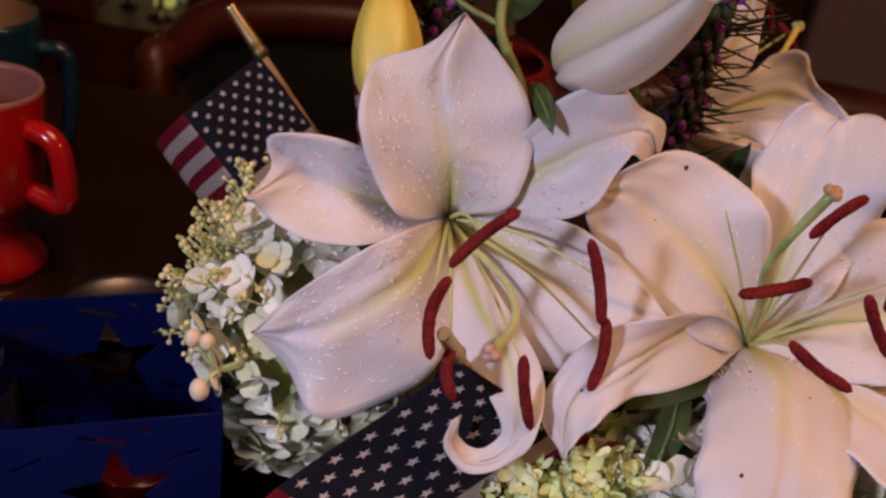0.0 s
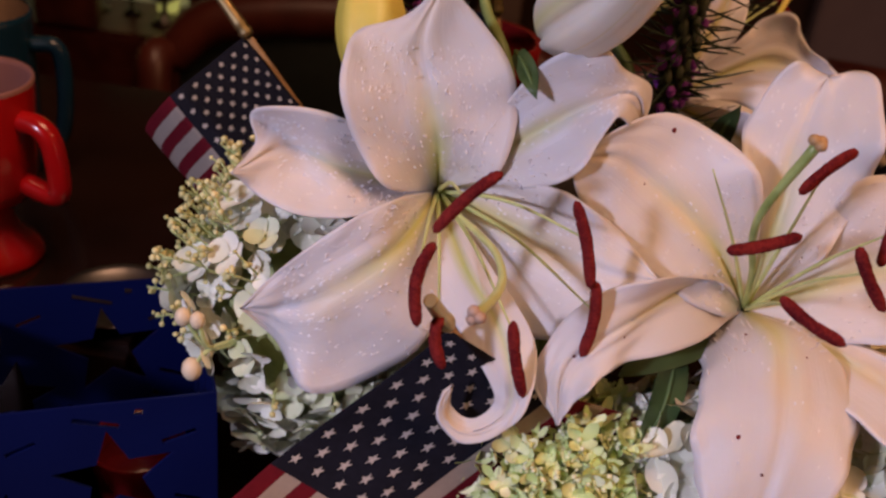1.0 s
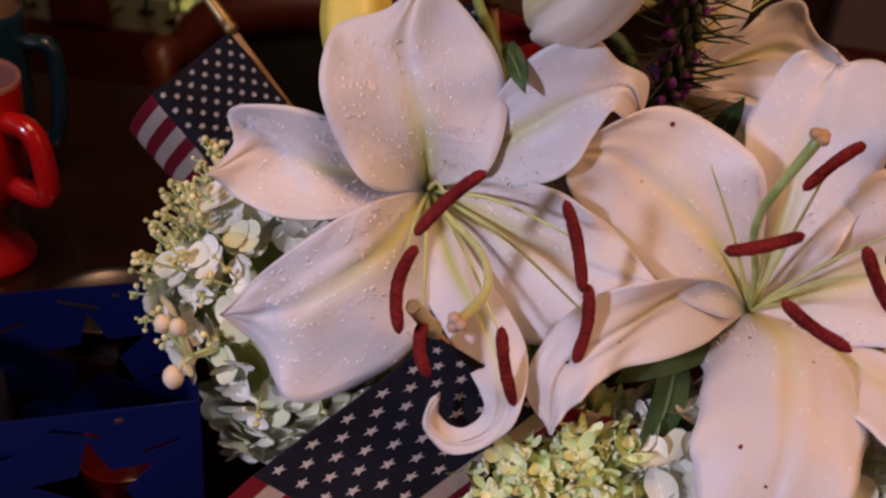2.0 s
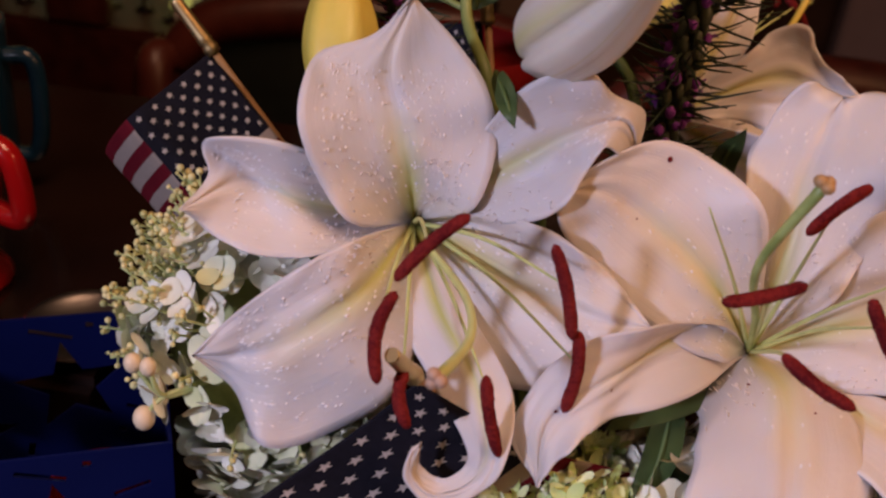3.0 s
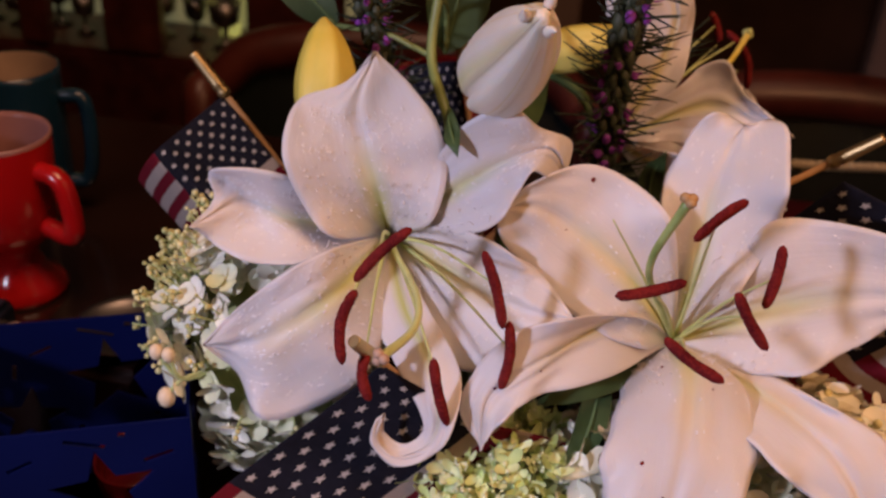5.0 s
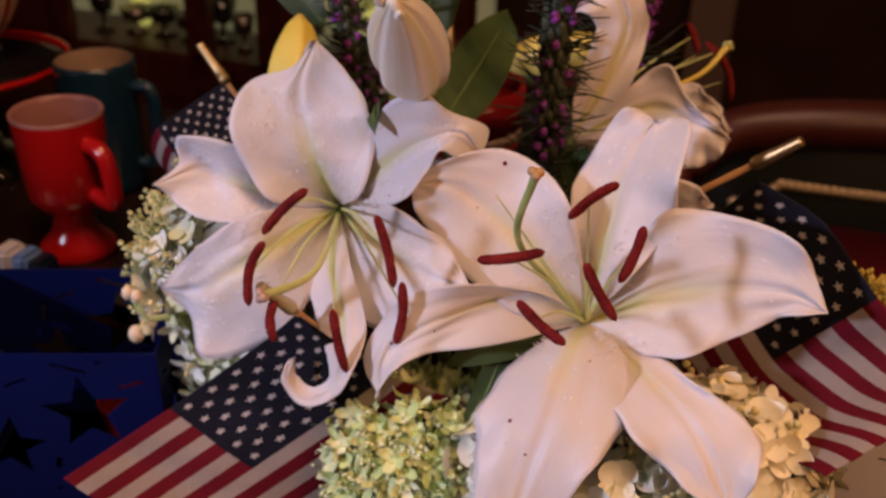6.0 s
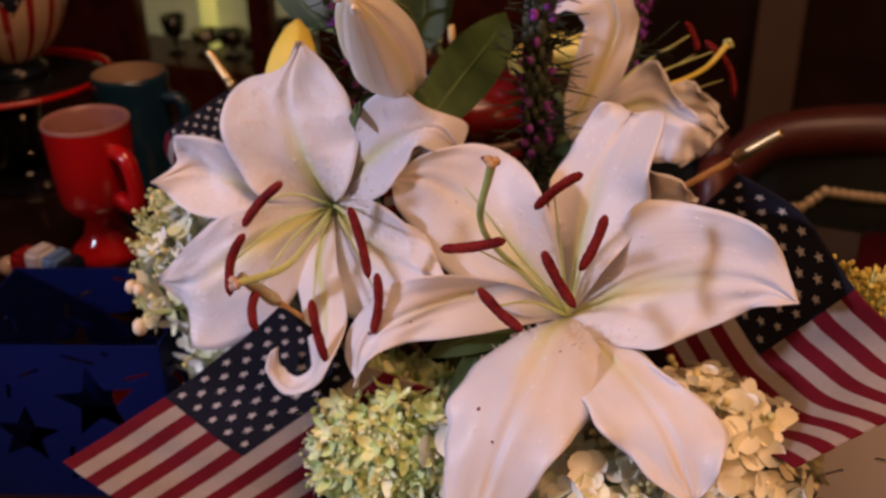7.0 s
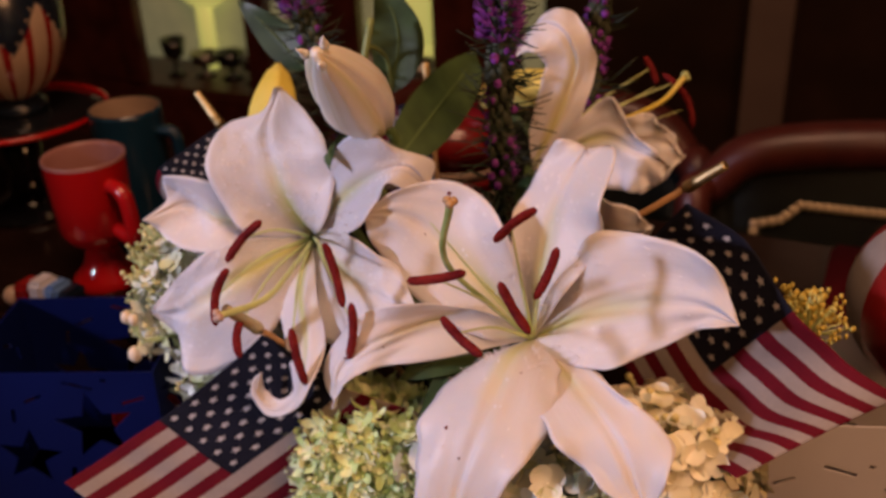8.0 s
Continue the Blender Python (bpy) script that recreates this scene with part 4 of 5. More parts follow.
# pale buds hanging from the near head
st = bmesh.new()
sprig = thing("hydrangea_sprig", (-0.088, 0.304, 0.842), "pale pinkish buds on a bare stalk", "flower buds")
for p, r in (((-0.089, 0.306, 0.866), 0.0032), ((-0.083, 0.305, 0.866), 0.0030), ((-0.085, 0.303, 0.844), 0.0040)):
    bm = bmesh.new()
    bead(bm, Vector(p), r, (1, 1, 1.25), None, 14, 10)
    part("bud", bm, M["hyd_bud_pink"], sprig)
    tube(st, spline([V(*p), V(-0.078, 0.306, 0.853), V(-0.065, 0.320, 0.852)], 8), 0.0010, 5)
part("stalk", st, M["filament"], sprig)

alone("vase", lathe([(0, TABLE), (0.05, TABLE), (0.055, TABLE + 0.01), (0.045, TABLE + 0.03), (0.042, TABLE + 0.05), (0.038, TABLE + 0.05), (0.04, TABLE + 0.03), (0.048, TABLE + 0.012), (0, TABLE + 0.008)], (0.06, 0.43, 0), 32), M["black_glass"], "dark low vase under the bouquet", "vase")


# ---- stick flags ----
def polyline(table, u):
    for (a, p), (b, q) in zip(table, table[1:]):
        if u <= b:
            t = (u - a) / (b - a)
            return Vector(p).lerp(Vector(q), t)
    return Vector(table[-1][1])


def smooth_line(table, u, h=0.05):
    lo, hi = table[0][0], table[-1][0]
    return (polyline(table, max(lo, u - h)) + polyline(table, u) * 2 + polyline(table, min(hi, u + h))) / 4


def stick_flag(tip, foot, cloth_top, drop, label, seed, wave=0.002, collar=0.026, waves=2.0, face=(0, -1, 0.3), fly_drop=None):
    """A small flag on a dowel with a brass spear tip. cloth_top: places along the top edge; drop: the way down from it, stripe by stripe."""
    tip, foot, face = Vector(tip), Vector(foot), Vector(face).normalized()
    d = (foot - tip).normalized()
    e = thing("stick_flag", foot, label, "flag", "small flags in the bouquet")
    part("dowel", tube(bmesh.new(), [tip + d * 0.02, foot], 0.0017, 10), M["dowel"], e, "thin wooden dowel")
    spear = lathe([(0, 0), (0.0022, 0.0), (0.00225, 0.0), (0.0026, 0.0005), (0.0026, 0.0012), (0.0031, collar - 0.008), (0.0034, collar - 0.006), (0.0028, collar - 0.005), (0.0036, collar - 0.003), (0.0030, collar), (0, collar)], tip, 20, d)
    part("spear_tip", spear, M["brass"], e, "shiny brass tip")
    nu, nv = 60, 52

    def place(u, v):
        down = smooth_line(drop, v, 0.02)
        if fly_drop and u > 0.4:
            t = (u - 0.4) / 0.6
            down = down.lerp(smooth_line(fly_drop, v, 0.02), t * t * (3 - 2 * t))
        p = smooth_line(cloth_top, u) + down
        k = wave * min(1, 3 * u) * math.sin(waves * 6.283 * (u + 0.25 * v) + seed)
        return p + face * (k + 0.0012 * noise.noise(Vector((u * 4, v * 4, seed))))

    bm = bmesh.new()
    g = [[bm.verts.new(place(i / nu, j / nv)) for j in range(nv + 1)] for i in range(nu + 1)]
    for i in range(nu):
        for j in range(nv):
            f = bm.faces.new((g[i][j], g[i + 1][j], g[i + 1][j + 1], g[i][j + 1]))
            stripe = j // 4
            f.material_index = 2 if (i < 24 and stripe < 7) else stripe % 2
    bmesh.ops.recalc_face_normals(bm, faces=bm.faces)
    bmesh.ops.solidify(bm, geom=list(bm.faces), thickness=0.0004)
    cloth = part("cloth", bm, [M["flag_red"], M["flag_white"], M["flag_blue"]], e, "printed cotton cloth")
    bm = bmesh.new()
    for row in range(9):
        for col in range(11):
            if (row + col) % 2:
                continue
            u0, v0 = 0.4 * (col + 1) / 12, 7 / 13 * (row + 1) / 10
            ru, rv = 0.0145, 0.0145 * 1.5
            c = place(u0, v0)
            n = (place(u0 + 0.01, v0) - c).cross(place(u0, v0 + 0.01) - c).normalized()
            for side in (1, -1):
                vs = []
                for k in range(10):
                    a = 0.314159 * 2 * k
                    r = 1.0 if k % 2 == 0 else 0.40
                    vs.append(bm.verts.new(place(u0 + ru * r * math.sin(a), v0 - rv * r * math.cos(a)) + n * side * 0.0007))
                mid = bm.verts.new(c + n * side * 0.0007)
                for k in range(10):
                    bm.faces.new((vs[k], vs[(k + 1) % 10], mid))
    part("star_print", bm, M["star"], cloth, "white printed stars")["kind"] = "stuff"
    return e


stick_flag((0.005, 0.278, 0.907), (0.050, 0.380, 0.780),
           [(0, (0.0135, 0.296, 0.886)), (0.12, (0.000, 0.292, 0.871)), (0.40, (-0.048, 0.271, 0.829)), (0.7, (-0.066, 0.252, 0.817)), (1.0, (-0.079, 0.230, 0.810))],
           [(0, (0, 0, 0)), (7 / 13, (0.043, 0.004, -0.026)), (0.62, (0.052, 0.006, -0.028)), (1.0, (0.085, 0.022, -0.046))],
           "small cotton stars and stripes flag drooping over the tin", 1.0)
stick_flag((-0.110, 0.422, 0.960), (0.030, 0.410, 0.790),
           [(0, (-0.095, 0.421, 0.941)), (0.40, (-0.118, 0.384, 0.923)), (0.56, (-0.138, 0.402, 0.896)), (1.0, (-0.120, 0.440, 0.860))],
           [(0, (0, 0, 0)), (7 / 13, (0.028, -0.008, -0.026)), (1.0, (0.052, -0.014, -0.050))],
           "small stars and stripes flag standing behind the bouquet", 2.0, wave=0.0012)
stick_flag((0.216, 0.413, 0.959), (0.075, 0.440, 0.835),
           [(0, (0.199, 0.402, 0.942)), (0.2, (0.232, 0.392, 0.932)), (0.40, (0.260, 0.370, 0.908)), (0.7, (0.286, 0.362, 0.890)), (1.0, (0.312, 0.362, 0.879))],
           [(0, (0, 0, 0)), (7 / 13, (-0.036, 0.012, -0.052)), (1.0, (-0.064, 0.012, -0.088))],
           "small cotton stars and stripes flag leaning out of the bouquet", 3.0, wave=0.0025, fly_drop=[(0, (0, 0, 0)), (1.0, (-0.062, -0.056, -0.024))])
stick_flag((0.010, 0.503, 0.967), (0.045, 0.455, 0.800),
           [(0, (0.013, 0.498, 0.944)), (0.40, (-0.020, 0.520, 0.930)), (1.0, (-0.07, 0.54, 0.90))],
           [(0, (0, 0, 0)), (7 / 13, (0.010, -0.010, -0.045)), (1.0, (0.02, -0.02, -0.08))],
           "small stars and stripes flag half hidden by stems", 4.0)


# ---- tins with cut-out stars ----
def star_points(cx, cz, r, turn=0.0, inner=0.42):
    return [(cx + r * (1 if k % 2 == 0 else inner) * math.sin(0.628319 * k + turn), cz + r * (1 if k % 2 == 0 else inner) * math.cos(0.628319 * k + turn)) for k in range(10)]


def dash_points(cx, cz, ln, wd, turn):
    c, s = math.cos(turn), math.sin(turn)
    return [(cx + c * x - s * z, cz + s * x + c * z) for x, z in ((-ln, -wd), (ln, -wd), (ln, wd), (-ln, wd))]


def cut_panel(width, height, holes, thick=0.0012):
    """A flat sheet in x and z with the holes cut through it."""
    bm = bmesh.new()
    edges = []
    for loop in [[(0, 0), (width, 0), (width, height), (0, height)], *holes]:
        vs = [bm.verts.new((x, 0, z)) for x, z in loop]
        edges += [bm.edges.new((vs[k], vs[(k + 1) % len(vs)])) for k in range(len(vs))]
    bmesh.ops.triangle_fill(bm, use_beauty=True, use_dissolve=False, edges=edges)
    for f in list(bm.faces):
        c = f.calc_center_median()
        for h in holes:
            inside = False
            for k in range(len(h)):
                (x1, z1), (x2, z2) = h[k], h[(k + 1) % len(h)]
                if (z1 > c.z) != (z2 > c.z) and c.x < (x2 - x1) * (c.z - z1) / (z2 - z1) + x1:
                    inside = not inside
            if inside:
                bm.faces.remove(f)
                break
    ext = bmesh.ops.extrude_face_region(bm, geom=list(bm.faces))
    bmesh.ops.translate(bm, verts=[g for g in ext["geom"] if isinstance(g, bmesh.types.BMVert)], vec=(0, thick, 0))
    bmesh.ops.recalc_face_normals(bm, faces=bm.faces)
    return bm


def star_tin(corner, along, deep, w, dpt, h, mat, label, holes):
    """An open square tin: four cut sheets, a floor; corner: the near right top corner, along: the way to its left."""
    corner, along, deep = Vector(corner), Vector(along).normalized(), Vector(deep).normalized()
    base = corner - Vector((0, 0, h))
    e = thing("star_tin", base, label, "tin")

    def put(name, bm, o, xdir, ydir):
        mm = Matrix(((xdir.x, ydir.x, 0, o.x), (xdir.y, ydir.y, 0, o.y), (0, 0, 1, o.z), (0, 0, 0, 1)))
        bmesh.ops.transform(bm, matrix=mm, verts=bm.verts)
        bmesh.ops.recalc_face_normals(bm, faces=bm.faces)
        return part(name, bm, mat, e, smooth=False)

    put("front_panel", cut_panel(w, h, holes), base, along, deep)
    put("back_panel", cut_panel(w, h, holes), base + deep * (dpt - 0.0012), along, deep)
    side = [[(x * dpt / w, z) for x, z in hole] for hole in holes]
    put("side_panel", cut_panel(dpt - 0.003, h, side), base + deep * 0.0015, deep, along)
    put("side_panel", cut_panel(dpt - 0.003, h, side), base + deep * 0.0015 + along * (w - 0.0012), deep, along)
    bm = bmesh.new()
    vs = [bm.verts.new(base + along * a + deep * b + Vector((0, 0, 0.001))) for a, b in ((0.002, 0.002), (w - 0.002, 0.002), (w - 0.002, dpt - 0.002), (0.002, dpt - 0.002))]
    bm.faces.new(vs)
    bmesh.ops.solidify(bm, geom=list(bm.faces), thickness=0.0008)
    part("floor_panel", bm, mat, e, smooth=False)
    return e


TIN_H = 0.104
HOLES = [star_points(0.040, 0.046, 0.025, 0.1), dash_points(0.046, 0.075, 0.009, 0.0012, 0.3), dash_points(0.015, 0.064, 0.007, 0.0012, -0.3),
         dash_points(0.030, 0.0785, 0.0016, 0.0014, 0.2), star_points(0.084, 0.024, 0.021, -0.15), dash_points(0.012, 0.030, 0.006, 0.0011, 0.4),
         dash_points(0.088, 0.054, 0.0012, 0.005, 0.15), dash_points(0.060, 0.012, 0.0015, 0.004, 0.2), dash_points(0.074, 0.066, 0.006, 0.0011, -0.4), dash_points(0.020, 0.018, 0.0016, 0.0014, 0.2)]
TINY = [[(x, z) for x, z in h] for h in HOLES if len(h) == 4] + [star_points(0.17, 0.04, 0.018, 0.2)]
HOLES = [[(x, z + 0.020) for x, z in h] for h in HOLES] + [dash_points(0.030, 0.018, 0.007, 0.0012, 0.5), dash_points(0.062, 0.014, 0.0016, 0.0014, 0.2)]
tin_left = (Vector((-0.155, 0.270, 0.834)) - Vector((-0.075, 0.303, 0.834))).normalized()
tin_deep = Vector((tin_left.y, -tin_left.x, 0))
star_tin((-0.075, 0.303, 0.834), tin_left, tin_deep, 0.115, 0.088, TIN_H, M["blue_tin"], "royal blue painted tin with star cut-outs, open at the top", HOLES)
star_tin((0.402, 0.4386, 0.828), (-0.95, -0.31, 0), (-0.31, 0.95, 0), 0.21, 0.100, 0.098, M["white_tin"], "white painted tin with small cut-outs, open at the top", [[(x * 1.9 + 0.02, z * 0.9) if len(h) == 10 else (x + 0.07, z * 0.92) for x, z in h] for h in TINY[:-1]])

votive_at = V(-0.075, 0.303, TABLE + 0.0022) + tin_left * 0.030 + tin_deep * 0.052
votive = thing("votive_cup", votive_at, "red glass votive cup standing inside the blue tin", "votive cup")
part("cup", lathe([(0, 0), (0.017, 0), (0.019, 0.003), (0.022, 0.036), (0.0215, 0.038), (0.020, 0.036), (0.0172, 0.005), (0, 0.004)], votive_at, 32), M["dark_red_glass"], votive)
part("wax", lathe([(0, 0.0045), (0.0168, 0.0055), (0.0184, 0.026), (0, 0.027)], votive_at, 28), M["dark_red_glass"], votive, "dark red candle wax")

# ---- mugs and table things ----
def pedestal_mug(at, h, r, outer, inner, label, turn=0.0):
    """A footed mug: round bowl with a lip, a waisted foot, a squared handle."""
    e = thing("pedestal_mug", at, label, "mug", "mugs on the board")
    b = 0.36 * h
    prof = [(0, 0.004 * h), (0.86 * r, 0), (0.90 * r, 0.03 * h), (0.80 * r, 0.08 * h), (0.52 * r, 0.17 * h), (0.44 * r, 0.26 * h), (0.50 * r, 0.33 * h), (0.80 * r, b + 0.02 * h), (0.92 * r, b + 0.10 * h), (0.96 * r, 0.7 * h), (r, 0.975 * h)]
    part("bowl", lathe(prof, at, 56), outer, e)
    part("lining", lathe([(r, 0.975 * h), (1.0 * r, 0.99 * h), (0.985 * r, h), (0.945 * r, 0.997 * h), (0.92 * r, 0.97 * h), (0.88 * r, 0.60 * h), (0.80 * r, b + 0.10 * h), (0, b + 0.07 * h)], at, 56), inner, e, "pale inside of the mug")
    d = Vector((math.cos(turn), math.sin(turn), 0))
    at = Vector(at)
    pts = [at + d * (0.92 * r) + Vector((0, 0, 0.83 * h)), at + d * (1.30 * r) + Vector((0, 0, 0.82 * h)), at + d * (1.52 * r) + Vector((0, 0, 0.74 * h)), at + d * (1.60 * r) + Vector((0, 0, 0.52 * h)), at + d * (1.42 * r) + Vector((0, 0, 0.47 * h)), at + d * (0.92 * r) + Vector((0, 0, 0.49 * h))]
    part("handle", tube(bmesh.new(), spline(pts, 30), 0.0058, 12), outer, e)
    return e


pedestal_mug((-0.2365, 0.441, RISER), 0.1025, 0.0297, M["red_glass"], M["milk_glass"], "glossy red footed mug with a milky white inside", -0.25)


def straight_mug(at, h, r, outer, inner, label, turn):
    e = thing("mug", at, label, "mug", "mugs on the board")
    part("body", lathe([(0, 0.002), (0.9 * r, 0), (0.97 * r, 0.004), (r, 0.1 * h), (r, 0.96 * h), (0.99 * r, h), (0.95 * r, h)], at, 48), outer, e)
    part("lining", lathe([(0.95 * r, h - 0.0004), (0.92 * r, 0.9 * h), (0.90 * r, 0.1 * h), (0, 0.08 * h)], at, 48), inner, e, "cream inside of the mug")
    d, at = Vector((math.cos(turn), math.sin(turn), 0)), Vector(at)
    pts = [at + d * (0.96 * r) + Vector((0, 0, 0.82 * h)), at + d * (1.5 * r) + Vector((0, 0, 0.80 * h)), at + d * (1.56 * r) + Vector((0, 0, 0.5 * h)), at + d * (1.40 * r) + Vector((0, 0, 0.25 * h)), at + d * (0.96 * r) + Vector((0, 0, 0.22 * h))]
    part("handle", tube(bmesh.new(), spline(pts, 26), 0.005, 10), outer, e)
    return e


straight_mug((-0.281, 0.538, RISER), 0.102, 0.0295, M["teal_glaze"], M["teal_inside"], "dark teal mug with a cream inside", 0.1)

# silver dish behind the tin
alone("silver_dish", lathe([(0, 0), (0.018, 0), (0.020, 0.002), (0.028, 0.008), (0.030, 0.009), (0.028, 0.0096), (0.026, 0.008), (0.018, 0.0035), (0, 0.003)], (-0.155, 0.407, RISER), 40), M["silver"], "shallow polished silver dish on the board", "dish")

# striped ornament on a red dish
orn = thing("striped_ornament", (-0.402, 0.54, 0.878), "round ornament with red stripes and a navy starry cap", "ornament")
bm = bmesh.new()
nseg, nring = 160, 80
rings = []
for k in range(nring + 1):
    a = math.pi * k / nring
    rings.append([bm.verts.new(V(-0.402 + 0.052 * math.sin(a) * math.cos(6.28319 * j / nseg), 0.54 + 0.052 * math.sin(a) * math.sin(6.28319 * j / nseg), 0.957 - 0.070 * math.cos(a))) for j in range(nseg)])
for k in range(nring):
    for j in range(nseg):
        f = bm.faces.new((rings[k][j], rings[k][(j + 1) % nseg], rings[k + 1][(j + 1) % nseg], rings[k + 1][j]))
        scallop = 31 + 15 * abs(2 * ((j / nseg * 6 + 0.1) % 1.0) - 1)
        f.material_index = 2 if k > scallop or k < 5 else (0 if j % 10 < 3 else 1)
bmesh.ops.remove_doubles(bm, verts=bm.verts, dist=1e-5)
part("body", bm, [M["red_glaze"], M["cream_glaze"], M["navy_glaze"]], orn)
bm = bmesh.new()
for k in range(60):
    a = 6.28319 * k / 60
    c = math.pi * (33 + 15 * abs(2 * ((k / 60 * 6 + 0.1) % 1.0) - 1)) / 80
    bead(bm, V(-0.402 + 0.0518 * math.sin(c) * math.cos(a), 0.54 + 0.0518 * math.sin(c) * math.sin(a), 0.957 - 0.0698 * math.cos(c)), 0.0011, (1, 1, 1), None, 6, 4)
part("dots", bm, M["cream_glaze"], orn, "row of small pale dots")["kind"] = "stuff"
part("foot", lathe([(0, 0), (0.024, 0), (0.026, 0.006), (0.018, 0.012), (0, 0.012)], (-0.402, 0.54, 0.8775), 28), M["navy_glaze"], orn)
stand = thing("cake_stand", (-0.40, 0.53, RISER), "dark glass cake stand with a red rim", "cake stand")
part("plate", lathe([(0, 0.080), (0.06, 0.080), (0.078, 0.084), (0.076, 0.0875), (0.06, 0.0853), (0, 0.0853)], (-0.40, 0.53, RISER), 56), M["black_glass"], stand)
part("rim", lathe([(0.0765, 0.0845), (0.0805, 0.0845), (0.0810, 0.0880), (0.0765, 0.0885), (0.0765, 0.0845)], (-0.40, 0.53, RISER), 56), M["red_glass"], stand, "thin red glass rim")
part("column", lathe([(0, 0), (0.05, 0), (0.052, 0.004), (0.02, 0.015), (0.014, 0.035), (0.022, 0.0798), (0, 0.0798)], (-0.40, 0.53, RISER), 32), M["black_glass"], stand)

# small painted toy blocks
toy = thing("toy_train", (-0.238, 0.390, RISER), "small painted wooden toy in red, white and blue", "toy")
for name, x0, x1, h, mat in (("red_block", -0.268, -0.2535, 0.022, "red_glaze"), ("white_block", -0.253, -0.2385, 0.027, "white_tin"), ("blue_block", -0.238, -0.226, 0.026, "blue_wood"), ("dark_block", -0.2255, -0.214, 0.024, "navy_glaze")):
    part(name, box((x0, 0.378, RISER), (x1, 0.398, RISER + h), 0.003), M[mat], toy, smooth=False)
for x in (-0.276, -0.210):
    bm = bmesh.new()
    bead(bm, V(x, 0.386, RISER + 0.0075), 0.0075, (1, 1, 1), None, 16, 10)
    part("wooden_ball", bm, M["cream_glaze"], toy)

# striped candle jar behind the bouquet
jar = thing("striped_jar", (0.004, 0.56, TABLE), "red and cream striped jar behind the bouquet", "jar")
hh = [0.0, 0.03, 0.06, 0.08, 0.098, 0.114, 0.124, 0.134, 0.144, 0.152, 0.180]
for k in range(len(hh) - 1):
    r0, r1 = 0.028 + 0.012 * hh[k] / 0.18, 0.028 + 0.012 * hh[k + 1] / 0.18
    part("band", lathe([(0 if k == 0 else r0 - 0.004, hh[k]), (r0, hh[k]), (r1, hh[k + 1]), (r1 - 0.004, hh[k + 1])], (0.004, 0.56, TABLE), 40), M["red_glaze" if k % 2 == 1 or k > 8 else "cream_glaze"], jar)

# striped ball standing in the white tin
ball = thing("striped_ornament", (0.329, 0.451, TABLE + 0.003), "red and white striped ball on a stem, standing in the tin", "ornament")
bx, by, bz, br = 0.329, 0.451, 0.884, 0.050
bm = bmesh.new()
rings = [[bm.verts.new(V(bx + br * math.sin(math.pi * k / 24) * math.cos(6.28319 * j / 40), by + br * math.sin(math.pi * k / 24) * math.sin(6.28319 * j / 40), bz - br * math.cos(math.pi * k / 24))) for j in range(40)] for k in range(25)]
for k in range(24):
    for j in range(40):
        f = bm.faces.new((rings[k][j], rings[k][(j + 1) % 40], rings[k + 1][(j + 1) % 40], rings[k + 1][j]))
        f.material_index = (j // 4) % 2
bmesh.ops.remove_doubles(bm, verts=bm.verts, dist=1e-5)
part("body", bm, [M["red_glaze"], M["flag_white"]], ball)
part("stem", lathe([(0, 0), (0.028, 0), (0.028, 0.004), (0.008, 0.012), (0.008, 0.103), (0, 0.103)], (bx, by, TABLE + 0.003), 20), M["red_glaze"], ball)

# sprig of small yellow flowers behind the leaning flag
rnd = random.Random(5)
sp = thing("yellow_sprig", (0.262, 0.385, 0.86), "sprig of tiny yellow flowers behind the flag", "flower sprig")
bm, st = bmesh.new(), bmesh.new()
for k in range(60):
    p = V(0.265 + rnd.gauss(0, 0.0075), 0.388 + rnd.gauss(0, 0.005), 0.901 + rnd.gauss(0, 0.007))
    tube(st, spline([V(0.262, 0.385, 0.86), V(0.266, 0.386, 0.885), p], 6), 0.0005, 4)
    for _ in range(4):
        bead(bm, p + V(rnd.gauss(0, 0.002), rnd.gauss(0, 0.002), rnd.gauss(0, 0.002)), 0.0011, (1, 1, 1.5), None, 5, 4)
part("blossom_spray", bm, M["yellow_floret"], sp)["kind"] = "stuff"
part("stalk_spray", st, M["filament"], sp)["kind"] = "stuff"
alone("red_cloth", box((0.26, 0.62, TABLE), (0.56, 0.80, TABLE + 0.012), 0.004), M["flag_red"], "folded red cloth napkin on the table", "napkin")


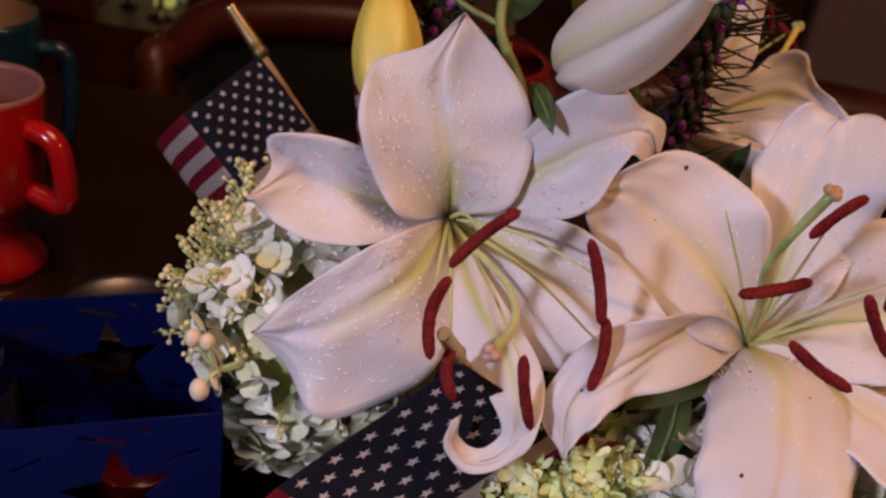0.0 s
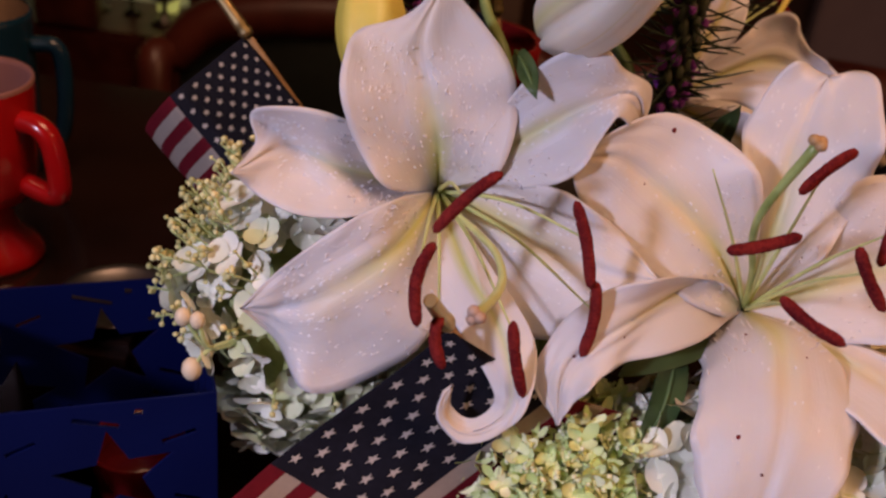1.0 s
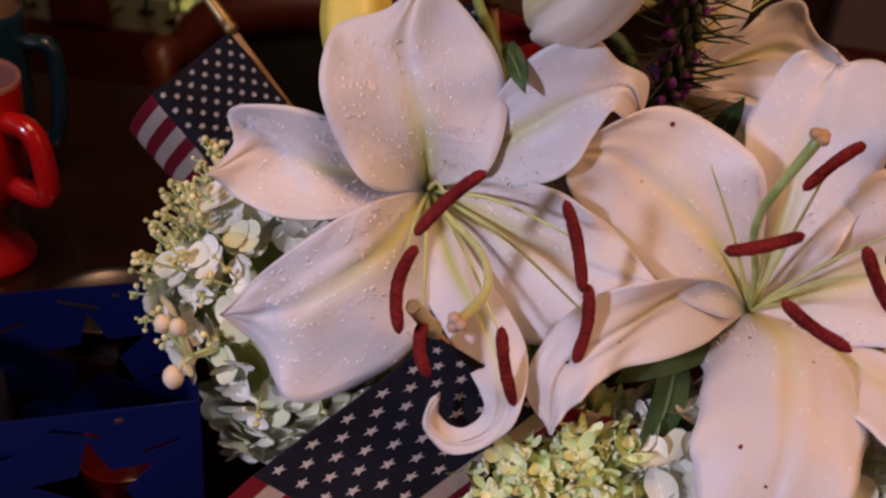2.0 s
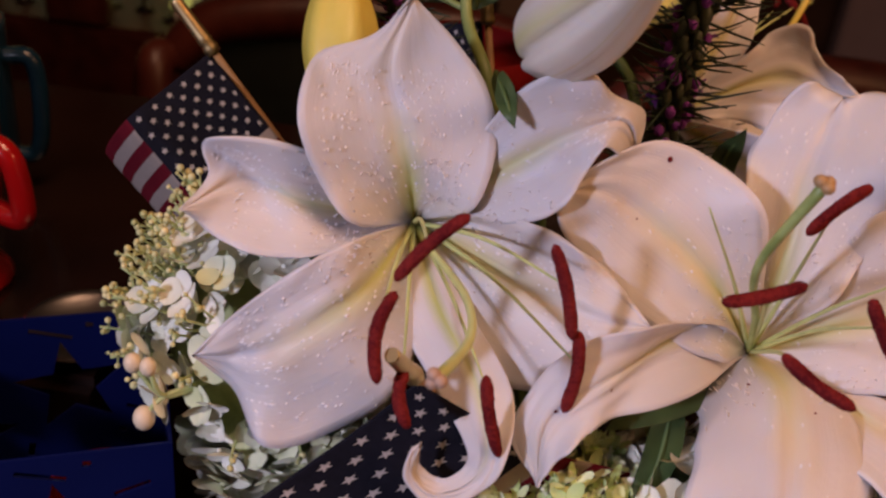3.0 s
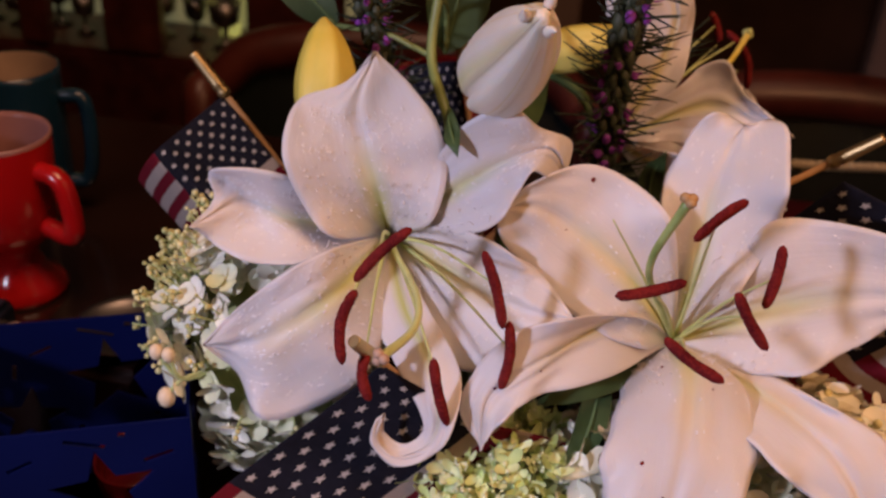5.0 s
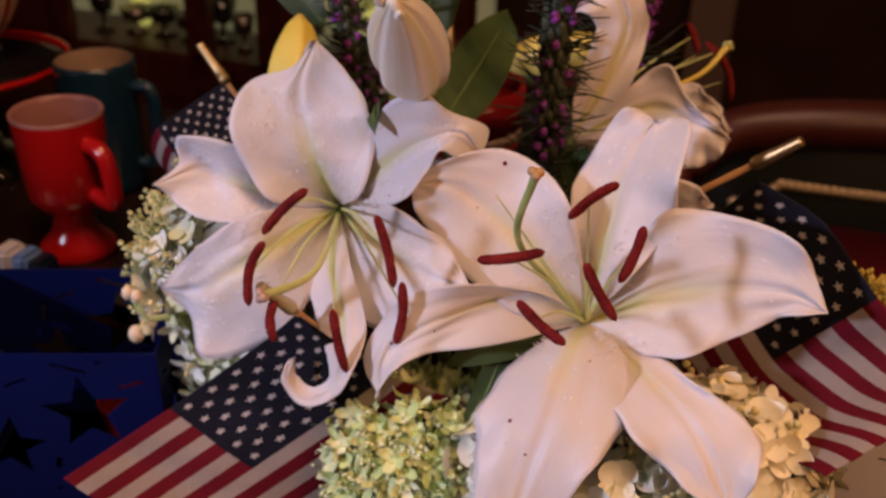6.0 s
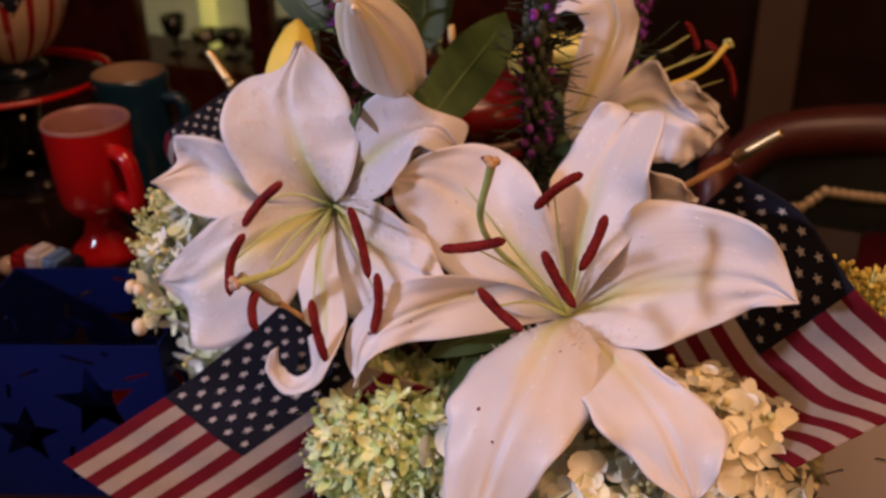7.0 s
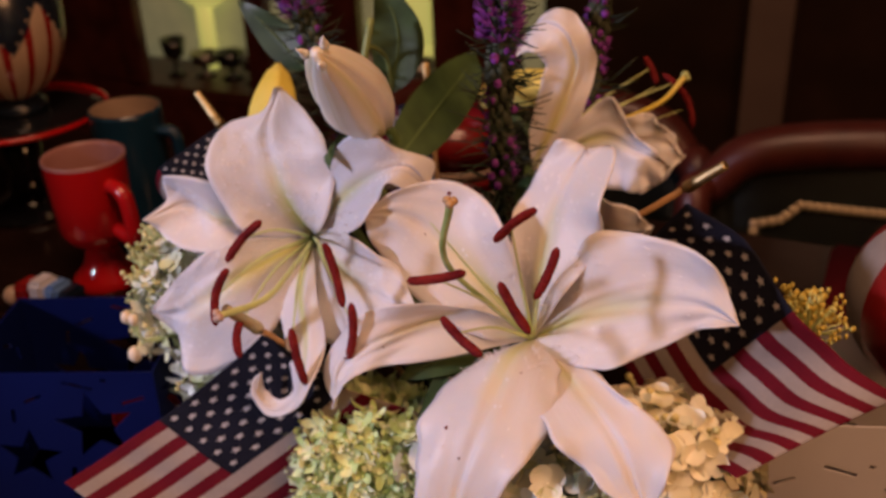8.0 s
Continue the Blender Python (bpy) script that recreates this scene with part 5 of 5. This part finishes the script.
# ---- chairs ----
def dining_chair(at, turn, label, trimmed=True):
    """A carved mahogany armchair with a green leather back panel edged with nails; its back faces away from the table."""
    e = thing("dining_chair", (0, 0, 0), label, "chair", "chairs round the table")
    T = 0.742
    for sx in (-1, 1):
        part("back_post", tube(bmesh.new(), spline([(sx * 0.19, 0.03, 0.0), (sx * 0.20, 0.0, 0.42), (sx * 0.215, 0.03, 0.69), (sx * 0.205, 0.06, T - 0.02)], 20), 0.019, 12), M["mahogany"], e)
        part("front_leg", lathe([(0, 0), (0.018, 0), (0.024, 0.06), (0.018, 0.2), (0.028, 0.40), (0, 0.40)], (sx * 0.24, -0.46, 0), 16), M["mahogany"], e)
        part("arm", tube(bmesh.new(), spline([(sx * 0.21, 0.02, 0.60), (sx * 0.29, -0.10, 0.59), (sx * 0.28, -0.22, 0.58), (sx * 0.25, -0.27, 0.42)], 20), 0.016, 10), M["mahogany"], e)
    part("top_rail", tube(bmesh.new(), spline([(-0.205, 0.06, T - 0.03), (-0.15, 0.07, T + 0.015), (0, 0.075, T + 0.03), (0.15, 0.07, T + 0.015), (0.205, 0.06, T - 0.03)], 30), [0.020 + 0.006 * math.sin(math.pi * k / 29) for k in range(30)], 12), M["mahogany"], e, "arched carved top rail")
    part("lower_rail", tube(bmesh.new(), [(-0.20, 0.01, 0.52), (0.20, 0.01, 0.52)], 0.016, 10), M["mahogany"], e)
    bm = bmesh.new()
    n = 18
    g = [[bm.verts.new(V(-0.195 + 0.39 * i / n, 0.045 + 0.025 * (j / n) - 0.018 * math.sin(math.pi * i / n) * math.sin(math.pi * j / n), 0.525 + (T - 0.53 + 0.035 * math.sin(math.pi * i / n)) * j / n)) for j in range(n + 1)] for i in range(n + 1)]
    for i in range(n):
        for j in range(n):
            bm.faces.new((g[i][j], g[i + 1][j], g[i + 1][j + 1], g[i][j + 1]))
    bmesh.ops.solidify(bm, geom=list(bm.faces), thickness=0.03)
    bmesh.ops.recalc_face_normals(bm, faces=bm.faces)
    pad = part("back_pad", bm, M["green_leather"], e, "dark green leather back")
    bm = bmesh.new()
    loop = [(-0.15, 0.54), (-0.15, 0.682), (-0.125, 0.690), (-0.106, 0.708), (0.106, 0.708), (0.125, 0.690), (0.15, 0.682), (0.15, 0.54)]
    for (x0, z0), (x1, z1) in zip(loop, loop[1:]) if trimmed else ():
        ln = math.hypot(x1 - x0, z1 - z0)
        m = max(2, round(ln / 0.0085))
        for k in range(m):
            x, z = x0 + (x1 - x0) * k / m, z0 + (z1 - z0) * k / m
            i, j = (x + 0.195) / 0.39, (z - 0.525) / (T - 0.53)
            bead(bm, V(x, 0.045 + 0.025 * j - 0.018 * math.sin(math.pi * i) * math.sin(math.pi * j) - 0.003 - 0.010 * math.sin(math.pi * i), z), 0.0055, (1, 0.5, 1), None, 8, 5)
    if trimmed:
        part("nail_trim", bm, M["nail"], pad, "row of antique nail heads")["kind"] = "stuff"
    part("seat", box((-0.26, -0.48, 0.401), (0.26, -0.005, 0.47), 0.02), M["green_leather"], e)
    e.matrix_basis = pose(*at, 0, 0, turn)
    return e


dining_chair((0.332, 0.91, 0), 8, "carved mahogany dining chair with green leather back")
dining_chair((-0.105, 0.93, 0), 6, "carved mahogany dining chair in the shade of the bouquet", False)

# ---- cabinet with lit shelves, door and jamb ----
CY = 1.50
cab = thing("china_cabinet", (-0.7, CY, 0), "dark wooden china cabinet with lit glass shelves", "cabinet")
part("base", box((-1.5, CY, 0), (-0.30, CY + 0.45, 0.535), 0.01), M["mahogany"], cab, smooth=False)
part("top", box((-1.5, CY, 1.15), (-0.30, CY + 0.45, 1.25), 0.01), M["mahogany"], cab, smooth=False)
# The back panel is no lamp: its glow imitates the cabinet's lit inside.
part("back", box((-1.48, CY + 0.18, 0.536), (-0.32, CY + 0.20, 1.149)), M["back_self_lit"], cab, "yellow-green back of the cabinet, display light put in as its own glow", smooth=False)
for x0, x1 in ((-1.5, -1.46), (-1.17, -1.125), (-0.86, -0.81), (-0.71, -0.61), (-0.46, -0.30)):
    part("stile", box((x0, CY, 0.536), (x1, CY + 0.03, 1.149), 0.004), M["mahogany"], cab, smooth=False)
part("door_panel", box((-1.459, CY + 0.008, 0.536), (-1.171, CY + 0.024, 1.149), 0.003), M["mahogany"], cab, smooth=False)
rnd = random.Random(9)
for k in range(5, 15):
    x = -1.42 + 0.064 * k
    r, h = rnd.uniform(0.02, 0.034), rnd.uniform(0.05, 0.13)
    y = CY + rnd.uniform(0.07, 0.12)
    alone("glass_goblet", lathe([(0, 0), (r * 0.8, 0), (r * 0.2, 0.01), (r * 0.15, h * 0.4), (r * 0.8, h * 0.55), (r, h), (r * 0.95, h), (r * 0.7, h * 0.58), (0, h * 0.5)], (x, y, 0.536), 20), M["silver" if k % 2 == 0 else "black_glass"], "glass goblet on the cabinet shelf", "goblet", group="glassware in the cabinet")
for x, z in ((-1.06, 0.70), (-0.54, 0.66)):
    bm = bmesh.new()
    bead(bm, V(x, CY + 0.145, z + 0.04), 0.075, (1, 0.35, 1), None, 28, 16)
    block(bm, (x - 0.015, CY + 0.135, 0.536), (x + 0.015, CY + 0.155, z))
    alone("cabinet_lamp", bm, M["lamp_glow"], "glowing yellow globe lamp inside the cabinet", "lamp", group="cabinet lamps")
alone("trim_jamb", box((-0.02, 2.20, 0), (0.075, 2.299, 2.2), 0.006), M["jamb"], "pale painted door jamb", "trim", "structure", smooth=False)
alone("door_1", box((0.72, 2.20, 0), (1.5, 2.26, 2.1), 0.006), M["jamb"], "pale painted room door", "door", "structure", smooth=False)
